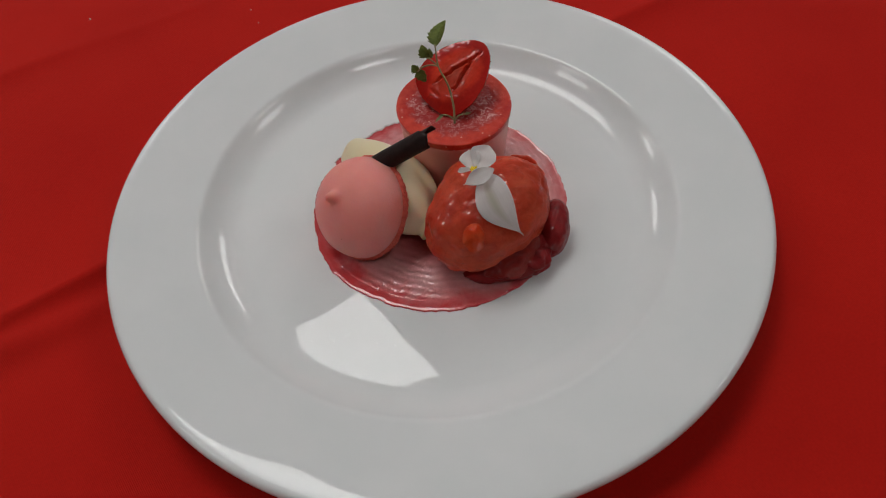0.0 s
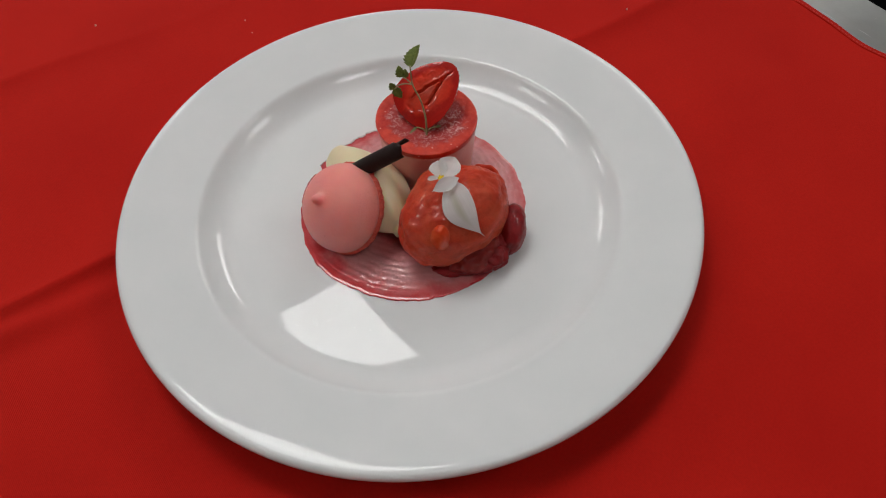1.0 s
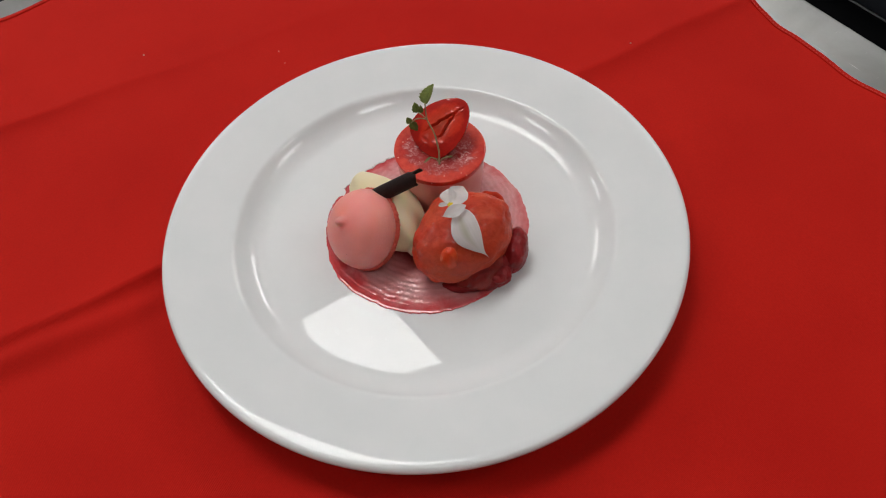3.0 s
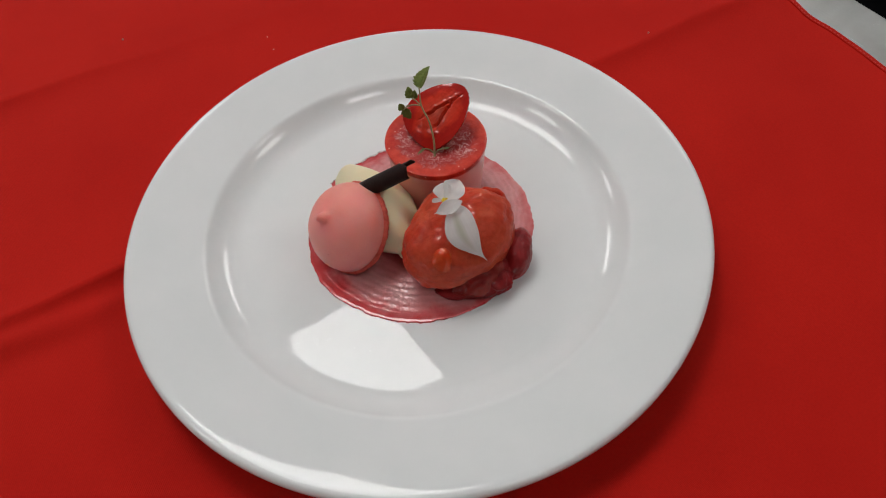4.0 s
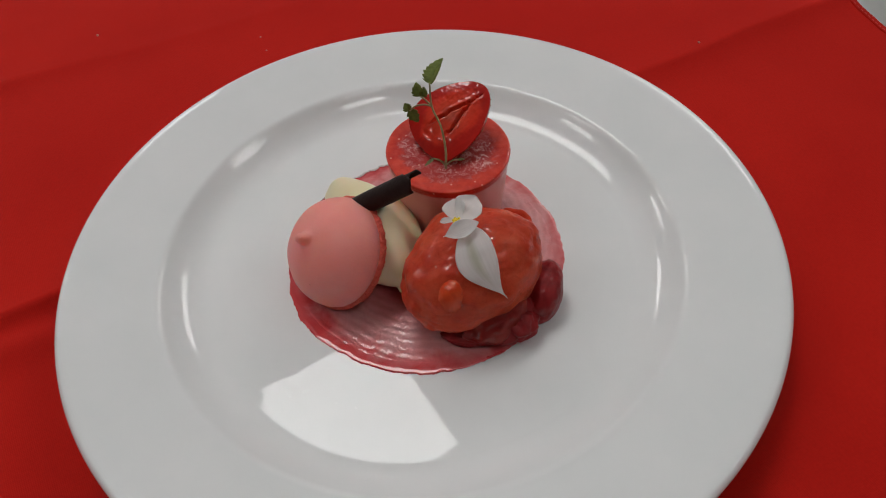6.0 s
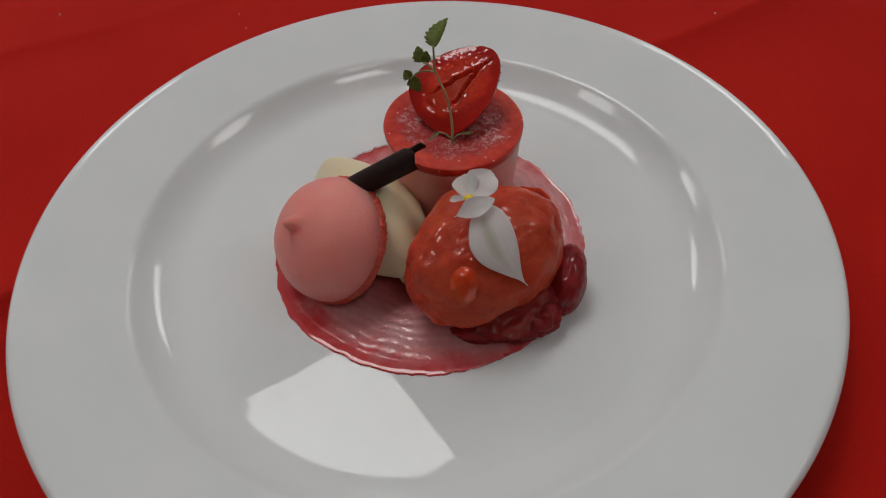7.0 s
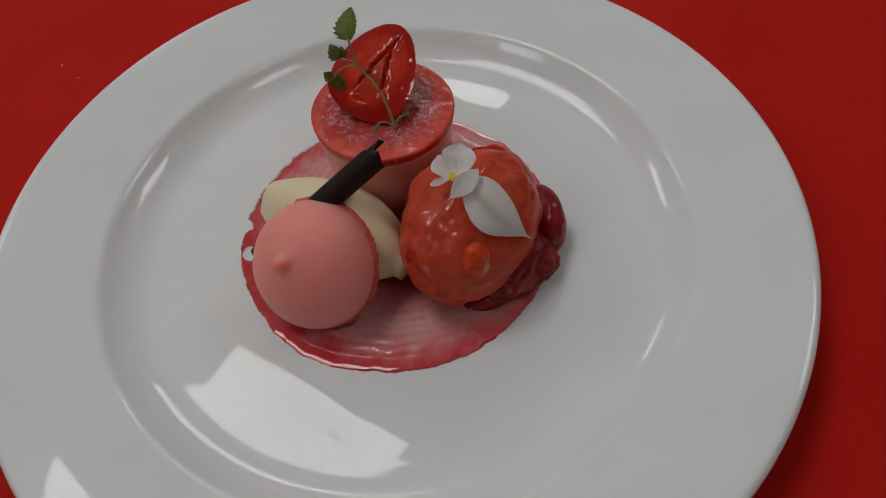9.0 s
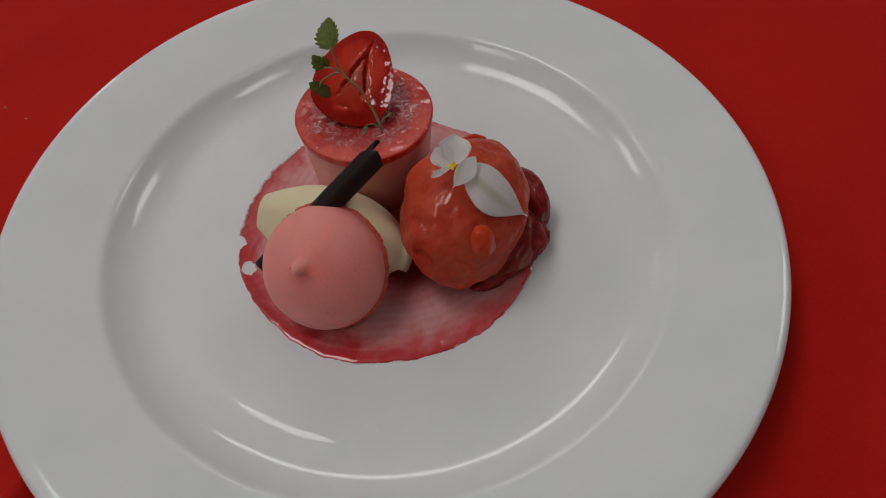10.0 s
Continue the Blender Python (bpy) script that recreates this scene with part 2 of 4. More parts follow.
MOUSSE = mat_plain("pink_mousse", (0.80, 0.37, 0.32), 0.42, (0.76, 0.30, 0.26), 70, 0.0005, Subsurface_Weight=0.3, Subsurface_Scale=0.004, Coat_Weight=0.25, Coat_Roughness=0.25)
CREAM = mat_plain("ivory_cream", (0.84, 0.74, 0.49), 0.38, (0.80, 0.69, 0.44), 60, 0.0003, Subsurface_Weight=0.25, Subsurface_Scale=0.004)
CHOCO = mat_plain("dark_chocolate", (0.022, 0.011, 0.009), 0.5, (0.011, 0.005, 0.004), 250, 0.0004, Specular_IOR_Level=0.25)
COMPOTE = mat_stewed()
BEAD = mat_plain("wet_red_sauce", (0.56, 0.045, 0.05), 0.06, (0.50, 0.03, 0.035), 300, Coat_Weight=0.6, Coat_Roughness=0.02)
LEAF = mat_plain("mint_leaf", (0.165, 0.205, 0.042), 0.55, (0.095, 0.12, 0.024), 350, 0.0006, Specular_IOR_Level=0.2)
STEM = mat_plain("mint_stem", (0.36, 0.34, 0.14), 0.5, (0.22, 0.17, 0.08), 300)
OLIVE = mat_plain("olive_leaflet", (0.22, 0.21, 0.08), 0.55, (0.14, 0.14, 0.05), 500)
STAMEN = mat_plain("yellow_stamen", (0.95, 0.76, 0.03), 0.6, (0.9, 0.66, 0.02), 900)
THREAD = mat_plain("red_thread", (0.66, 0.035, 0.028), 0.6, (0.52, 0.02, 0.015), 500)
CRUMB = mat_plain("pale_crumb", (0.7, 0.5, 0.4), 0.8, (0.5, 0.3, 0.2), 900)
# near-black colour stands in for the shade in the gaps around the table
BLACK = mat_plain("black_enamel", (0.0015, 0.0015, 0.0018), 0.8, Specular_IOR_Level=0.02)
DULL = mat_plain("dull_grey_trim", (0.10, 0.10, 0.11), 0.6, (0.06, 0.06, 0.065), 60, Specular_IOR_Level=0.2)
GREY = mat_plain("charcoal_steel", (0.034, 0.036, 0.043), 0.55, (0.024, 0.026, 0.031), 20, Specular_IOR_Level=0.08)
WALL = mat_plain("pale_wall_tile", (0.38, 0.39, 0.39), 0.5, (0.33, 0.34, 0.34), 3)
CEILING = mat_plain("ceiling_board", (0.7, 0.7, 0.69), 0.9, (0.64, 0.64, 0.63), 5)
FLOOR = mat_plain("grey_floor_tile", (0.22, 0.21, 0.20), 0.5, (0.16, 0.155, 0.15), 6)


# ---- mesh helpers ----
def part(name, verts, faces, mat, parent=None, label="", smooth=True):
    me = bpy.data.meshes.new(name)
    me.from_pydata([tuple(v) for v in verts], [], faces)
    me.materials.append(mat)
    b = bmesh.new()
    b.from_mesh(me)
    bmesh.ops.recalc_face_normals(b, faces=b.faces)
    b.to_mesh(me)
    b.free()
    if smooth:
        me.shade_smooth()
    ob = new(name, me)
    if parent:
        ob.parent = parent
    if label:
        ob["label"] = label
    return ob


def sheet(nu, nv, loop_u=False, loop_v=False):
    """Quads of a grid of nu columns by nv rows, index = row * nu + column."""
    out = []
    for j in range(nv if loop_v else nv - 1):
        for i in range(nu if loop_u else nu - 1):
            a, b = i, (i + 1) % nu
            c, d = j % nv, (j + 1) % nv
            out.append((c * nu + a, c * nu + b, d * nu + b, d * nu + a))
    return out


def lathe(profile, n=128):
    """Turned body: rings for (radius, height); a zero radius gives a pole."""
    verts, faces, rows = [], [], []
    for r, z in profile:
        if r < 1e-7:
            rows.append([len(verts)] * n)
            verts.append((0, 0, z))
        else:
            rows.append(list(range(len(verts), len(verts) + n)))
            verts += [(r * math.cos(k * math.tau / n), r * math.sin(k * math.tau / n), z) for k in range(n)]
    for lo, hi in zip(rows, rows[1:]):
        for k in range(n):
            q = [lo[k], lo[(k + 1) % n], hi[(k + 1) % n], hi[k]]
            q = [v for i, v in enumerate(q) if v not in q[:i]]
            if len(q) > 2:
                faces.append(q)
    return verts, faces


def smooth_line(points, n=8):
    """Catmull-Rom through points of any size."""
    p = [np.array(q, float) for q in points]
    p = [2 * p[0] - p[1]] + p + [2 * p[-1] - p[-2]]
    out = []
    for a, b, c, d in zip(p, p[1:], p[2:], p[3:]):
        for k in range(n):
            s = k / n
            out.append(0.5 * (2 * b + (c - a) * s + (2 * a - 5 * b + 4 * c - d) * s * s + (3 * b - a - 3 * c + d) * s ** 3))
    return out + [p[-2]]


def box(x0, x1, y0, y1, z0, z1, soft=0.0):
    b = bmesh.new()
    bmesh.ops.create_cube(b, size=1.0)
    for v in b.verts:
        v.co = ((x0 + x1) / 2 + v.co.x * (x1 - x0), (y0 + y1) / 2 + v.co.y * (y1 - y0), (z0 + z1) / 2 + v.co.z * (z1 - z0))
    if soft:
        bmesh.ops.bevel(b, geom=b.edges[:], offset=soft, segments=3, affect="EDGES", profile=0.5)
    verts = [v.co[:] for v in b.verts]
    b.verts.index_update()
    faces = [[v.index for v in f.verts] for f in b.faces]
    b.free()
    return verts, faces


def tube(points, radii, n=8):
    pts = [Vector(p) for p in points]
    verts, faces = [], []
    side = Vector((0.3, 0.9, 0.2))
    for i, p in enumerate(pts):
        along = (pts[min(i + 1, len(pts) - 1)] - pts[max(i - 1, 0)]).normalized()
        u = (side - along * side.dot(along)).normalized()
        side = u
        w = along.cross(u)
        r = radii[i] if isinstance(radii, list) else radii
        verts += [p + r * (math.cos(k * math.tau / n) * u + math.sin(k * math.tau / n) * w) for k in range(n)]
    faces = sheet(n, len(pts), loop_u=True)
    faces += [list(range(n))[::-1], list(range(len(verts) - n, len(verts)))]
    return verts, faces


def basis(origin, normal, up):
    """Matrix with local z along normal and local y as near to up as it goes."""
    z = Vector(normal).normalized()
    y = Vector(up)
    y = (y - z * y.dot(z)).normalized()
    x = y.cross(z)
    m = Matrix((x, y, z)).transposed().to_4x4()
    m.translation = origin
    return m


def basis_along(origin, along, normal):
    """Matrix with local y exactly along and local z as near to normal as it goes."""
    y = Vector(along).normalized()
    z = Vector(normal)
    z = (z - y * z.dot(y)).normalized()
    m = Matrix((y.cross(z), y, z)).transposed().to_4x4()
    m.translation = origin
    return m


def wob(p, scale, seed=0.0):
    return noise.noise(Vector((p[0] * scale + seed, p[1] * scale - seed, p[2] * scale + 0.37 * seed)))


def ball(nu=96, nv=56):
    """Unit directions of a closed ball and its faces."""
    d = [(0, 0, -1)]
    for j in range(1, nv):
        a = -math.pi / 2 + math.pi * j / nv
        d += [(math.cos(a) * math.cos(k * math.tau / nu), math.cos(a) * math.sin(k * math.tau / nu), math.sin(a)) for k in range(nu)]
    d.append((0, 0, 1))
    faces = [[0, 1 + (k + 1) % nu, 1 + k] for k in range(nu)]
    for j in range(nv - 2):
        o = 1 + j * nu
        faces += [[o + k, o + (k + 1) % nu, o + nu + (k + 1) % nu, o + nu + k] for k in range(nu)]
    o = 1 + (nv - 2) * nu
    faces += [[o + k, o + (k + 1) % nu, len(d) - 1] for k in range(nu)]
    return d, faces


# ---- the kitchen: floor, walls, ceiling, lamps ----
A0, A1, B0, B1 = -3.4, 3.0, -3.6, 4.0
def set_piece(name, dims, mat, label, soft=0.0):
    ob = part(name, *box(*dims, soft), mat, smooth=False)
    ob.matrix_world = ROOM
    return tagged(ob, label, name.split("_")[0], kind="structure")


set_piece("floor", (A0, A1, B0, B1, FLOOR_Z - 0.1, FLOOR_Z), FLOOR, "grey tiled kitchen floor")
set_piece("wall_north", (A0, A1, B1, B1 + 0.12, FLOOR_Z, CEIL), WALL, "plain pale kitchen wall")
set_piece("wall_south", (A0, A1, B0 - 0.12, B0, FLOOR_Z, CEIL), WALL, "plain pale kitchen wall")
set_piece("wall_east", (A1, A1 + 0.12, B0 - 0.12, B1 + 0.12, FLOOR_Z, CEIL), WALL, "plain pale kitchen wall")
set_piece("wall_west", (A0 - 0.12, A0, B0 - 0.12, B1 + 0.12, FLOOR_Z, CEIL), WALL, "plain pale kitchen wall")
set_piece("ceiling", (A0 - 0.12, A1 + 0.12, B0 - 0.12, B1 + 0.12, CEIL + 0.03, CEIL + 0.12), CEILING, "pale suspended kitchen ceiling")


def ceiling_panel(a, b, wide=0.6, deep=1.2):
    top = new("ceiling_light")
    top.matrix_world = ROOM @ pose(a, b, CEIL)
    w, d, f = wide / 2, deep / 2, 0.02
    part("diffuser", *box(-w, w, -d, d, 0.004, 0.012), LIT, top, "lit white diffuser", smooth=False)
    for x0, x1, y0, y1 in ((-w - f, w + f, d, d + f), (-w - f, w + f, -d - f, -d), (-w - f, -w, -d, d), (w, w + f, -d, d)):
        part("frame", *box(x0, x1, y0, y1, -0.002, 0.03, 0.002), WALL, top, smooth=False)
    return tagged(top, "lit white square panel lamp set in the ceiling", "ceiling light", "ceiling panels")


# square panels in a regular grid, with none over the near corner
for a, b, wide, deep in ((0.0, -0.92, 0.40, 0.34), (1.48, -0.90, 0.56, 0.46), (-1.53, 0.72, 0.5, 0.5), (-0.008, 0.770, 0.664, 0.68),
                         # the last two, far-row lamps are assumed: added light with no known source
                         (1.98, 1.36, 0.64, 0.84), (0.05, 2.45, 0.50, 0.62), (-1.60, 3.10, 0.6, 0.8), (1.85, 3.50, 0.5, 0.5)):
    ceiling_panel(a, b, wide, deep)

# ---- steel table and the dark equipment beyond it ----
table = new("steel_table")
table.matrix_world = ROOM @ pose(0, 0, FLOOR_Z)
part("tabletop", *box(-1.25, 0.3545, -1.0, 0.416, 0.858, 0.8975, 0.003), STEEL, table, "scratched brushed steel top")
for x, y in ((-1.18, -0.93), (0.28, -0.93), (-1.18, 0.34), (0.28, 0.34)):
    part("leg", *box(x - 0.02, x + 0.02, y - 0.02, y + 0.02, 0, 0.859, 0.003), STEEL, table)
tagged(table, "brushed stainless steel kitchen work table with scratches", "table")

oven = new("oven")
oven.matrix_world = ROOM @ pose(0, 0, FLOOR_Z)
part("body", *box(0.40, 1.0, -0.9, 0.7, 0.0, 0.85, 0.004), BLACK, oven, "black enamel body")
part("top", *box(0.442, 0.99, -0.89, 0.69, 0.85, 0.872, 0.003), GREY, oven, "charcoal steel top")
part("trim", *box(0.4402, 0.4417, -0.89, 0.69, 0.8505, 0.8515), DULL, oven, "thin bright trim line")
tagged(oven, "dark charcoal kitchen oven standing beside the steel table", "oven")
counter = new("dark_counter")
counter.matrix_world = ROOM @ pose(0, 0, FLOOR_Z)
part("body", *box(-1.4, 0.35, 0.46, 1.1, 0.0, 0.84, 0.004), BLACK, counter)
part("top", *box(-1.41, 0.36, 0.452, 1.11, 0.84, 0.86, 0.004), GREY, counter, "blue-grey worktop")
tagged(counter, "dark blue-grey counter behind the steel table", "counter")


# ---- red cloth ----
CA0, CB0, CB1 = -0.75, -0.62, 0.387


def cloth_right(b):
    wave = 0.0046 * math.exp(-((b + 0.052) / 0.030) ** 2) + 0.0034 * math.exp(-((b - 0.008) / 0.012) ** 2)
    return 0.3128 - wave + 0.03 * max(0.0, b) + 0.0006 * math.sin(b * 140 + 0.5) * math.exp(-(b / 0.2) ** 2)


def cloth_far(a):
    return 0.387 + 0.003 * math.sin(a * 23 + 1.0) + 0.003 * math.sin(a * 51)


def cloth_z(a, b):
    x, y = a * 0.848 - b * 0.530, a * 0.530 + b * 0.848
    free = min(1.0, max(0.0, (math.hypot(x, y) - 0.098) / 0.05))
    free = free * free * (3 - 2 * free)
    z = 0.0012 * (1 + wob((a, b, 0), 6.0)) + 0.0006 * (1 + wob((a, b, 0), 17.0, 3.1))
    d = b - (0.0625 - 0.062 * a) - 0.004 * wob((a, 0, 0), 14.0)
    h = 0.0088 if a < 0 else 0.0068
    z += h * (math.exp(-d / 0.03) if d > 0 else math.exp(d / (0.0065 if a < 0 else 0.011)))
    d2 = b - (0.0400 - 0.10 * a) - 0.005 * wob((a, 1, 0), 11.0)
    z += 0.0048 * max(0.0, min(1.0, -a * 6 - 0.3)) * math.exp(-(d2 / 0.008) ** 2)
    d3 = b - (0.2310 - 0.119 * a) - 0.002 * wob((a, 2, 0), 16.0)
    z += (0.0022 + 0.0032 * max(0.0, min(1.0, (-a - 0.06) * 10))) * max(0.0, min(1.0, 0.7 - a * 3)) * (math.exp(-d3 / 0.035) if d3 > 0 else math.exp(d3 / (0.007 if a < -0.06 else 0.012)))
    d4 = a + 0.33 + 0.25 * (b + 0.2)
    z += 0.0022 * math.exp(-(d4 / 0.03) ** 2)
    return z * free


def cloth_point(u, v, lift=0.0):
    b = CB0 + (CB1 - CB0) * v
    a = CA0 + (cloth_right(b) - CA0) * u
    b += (cloth_far(a) - CB1) * max(0.0, v * 3 - 2)
    return (a, b, cloth_z(a, b) + lift)


cloth = new("red_tablecloth")
cloth.matrix_world = ROOM
NU, NV = 230, 500
us = [i / (NU - 1) for i in range(NU)]
vs = [j / (NV - 1) for j in range(NV)]
top = [cloth_point(u, v) for v in vs for u in us]
low = [(x, y, max(z - 0.0012, -0.0023)) for x, y, z in top]
quads = sheet(NU, NV)
count = len(top)
under = [tuple(count + k for k in q[::-1]) for q in quads]
rim = [k for k in range(NU)] + [j * NU + NU - 1 for j in range(1, NV)] + [(NV - 1) * NU + k for k in range(NU - 2, -1, -1)] + [j * NU for j in range(NV - 2, 0, -1)]
side = [(rim[k], rim[(k + 1) % len(rim)], count + rim[(k + 1) % len(rim)], count + rim[k]) for k in range(len(rim))]
part("cloth", top + low, quads + under + side, CLOTH, cloth)


def hem(name, points_in, points_out):
    """A turned and stitched border strip that lies on the cloth."""
    n = len(points_in)
    rows = []
    for (x0, y0, z0), (x1, y1, z1) in zip(points_in, points_out):
        for s, h in ((0, 0.0001), (0.06, 0.0009), (0.3, 0.0006), (0.75, 0.0012), (0.97, 0.0011), (1.02, -0.0009)):
            rows.append((x0 + (x1 - x0) * s, y0 + (y1 - y0) * s, z0 + (z1 - z0) * s + h))
    return part(name, rows, sheet(6, n), CLOTH, cloth, "double-turned hem")


fine = [k / 300 for k in range(301)]
side_hem = hem("hem", [cloth_point(0.9968, v) for v in fine], [cloth_point(1.0, v) for v in fine])
hem("hem", [cloth_point(u, 0.9965) for u in fine], [cloth_point(u, 1.0) for u in fine])
verts, faces = [], []
for k in range(330):
    for one, two in ((cloth_point(0.9978, k / 330), cloth_point(0.9978, (k + 0.62) / 330)),):
        p, q = Vector(one), Vector(two)
        p.z += 0.0009
        q.z += 0.0009
        w = Vector((0.0003, 0, 0))
        o = len(verts)
        m = (p + q) / 2 + Vector((0, 0, 0.0003))
        verts += [p - w, p + w, m + w, m - w, q + w, q - w]
        faces += [(o, o + 1, o + 2, o + 3), (o + 3, o + 2, o + 4, o + 5)]
tagged(part("stitching", verts, faces, THREAD, side_hem), kind="stuff")
tagged(cloth, "creased red cotton tablecloth with a stitched hem on the steel table", "tablecloth")

for x, y, s in ((-0.2078, 0.1834, 0.0009), (0.1489, 0.1575, 0.0008), (-0.1060, 0.1791, 0.0006), (-0.1002, 0.1661, 0.0005)):
    d, faces = ball(10, 6)
    a, b = x * 0.848 + y * 0.530, -x * 0.530 + y * 0.848
    z = cloth_z(a, b)
    crumb = part("crumb", [Vector(v) * 0.75 * s * (1 + 0.4 * wob(v, 1.5, x * 90)) for v in d], faces, CRUMB)
    crumb.location = (x, y, z + 0.5 * s)
    tagged(crumb, "tiny pale crumb lying on the red cloth", "crumb", "crumbs on the cloth")

# ---- plate ----
FLOOR_P = 0.012
# the floor falls a hair towards its edge, then sweeps up to a crisp shoulder
profile = [(0, FLOOR_P), (0.03, FLOOR_P)] + [(r, FLOOR_P - 0.0045 * r ** 4 / 0.085 ** 3) for r in (0.05, 0.06, 0.07, 0.076, 0.082, 0.087, 0.090)]
def slope(u):
    return (u / 0.78) ** 1.2 if u < 0.78 else 0.15 + 0.85 * (0.5 + 0.5 * math.cos(math.pi * (u - 0.78) / 0.22))


steps = [slope((k + 0.5) / 60) for k in range(60)]
rise = [0.0099 * sum(steps[:k]) / sum(steps) for k in range(61)]
profile += [(0.0918 + 0.0207 * k / 60, 0.0116 + rise[k]) for k in range(61)]
profile += [(0.118, 0.0224), (0.124, 0.0234), (0.130, 0.02435), (0.136, 0.0253), (0.141, 0.0260), (0.1445, 0.02645)]
profile += [tuple(q) for q in smooth_line([(0.1465, 0.0266), (0.1482, 0.0263), (0.1495, 0.0252), (0.1500, 0.0238), (0.1496, 0.0224), (0.1484, 0.0214), (0.1465, 0.0210)], 4)]
profile += [(0.14, 0.0202), (0.12, 0.0180), (0.110, 0.0165), (0.104, 0.0135), (0.097, 0.0065), (0.092, 0.0035), (0.0905, 0.0012), (0.0895, 0.0004), (0.0875, 0.0004), (0.0862, 0.0012), (0.0845, 0.0050), (0.06, 0.0060), (0, 0.0060)]
MARK = mat_plain("dried_water_mark", (0.78, 0.79, 0.785), 0.3, (0.76, 0.775, 0.77), 300, Specular_IOR_Level=0.06)
MARKS = ((-0.0485, -0.0647, 0.0034, 0.0050, 0.3), (-0.0421, -0.0645, 0.0032, 0.0014, 0.5), (-0.0385, -0.0565, 0.0014, 0.0008, 0.2), (-0.0345, -0.0547, 0.0016, 0.0008, 0.8),
         (-0.0294, -0.0697, 0.0010, 0.0009, 0.0), (-0.0218, -0.0716, 0.0012, 0.0013, 0.4), (-0.0574, -0.0658, 0.0024, 0.0009, -0.5), (-0.0540, -0.0746, 0.0010, 0.0026, 0.3))
plate = part("plate", *lathe(profile, 256), PLATE)
# dried marks where water stood on the glaze
for x, y, wide, long, turn in MARKS:
    outline, n = [], 40
    for k in range(n):
        c, d = math.cos(k * math.tau / n), math.sin(k * math.tau / n)
        q = 1 + 0.5 * wob((c, d, x * 900), 1.8) + 0.25 * wob((c, d, y * 900), 5.0)
        outline.append(Matrix.Rotation(turn, 3, "Z") @ Vector((wide * c * q / 2, long * d * q / 2, 0)))
    at = Vector((x, y, FLOOR_P - 0.0045 * math.hypot(x, y) ** 4 / 0.085 ** 3 + 0.00003))
    rings = [at + p * s + Vector((0, 0, 0.00003 * (1 - s))) for s in (0.35, 0.7, 1.0) for p in outline]
    part("water_mark", rings, sheet(n, 3, loop_u=True) + [list(range(n))], MARK, plate, "dull dried water mark")
tagged(plate, "large white glazed porcelain plate with a wide rim", "plate")

# ---- sauce ----
SX, SY, SR = 0.0015, 0.0032, 0.0602


def sauce_edge(a):
    c, d = math.cos(a), math.sin(a)
    return SR * (1 + 0.014 * wob((c, d, 0), 1.6, 2.0) + 0.016 * wob((c, d, 0), 6.0, 5.0) + 0.007 * wob((c, d, 0), 16.0, 1.0) + 0.006 * wob((c, d, 0), 40.0, 1.0) + 0.004 * wob((c, d, 0), 90.0, 1.0))


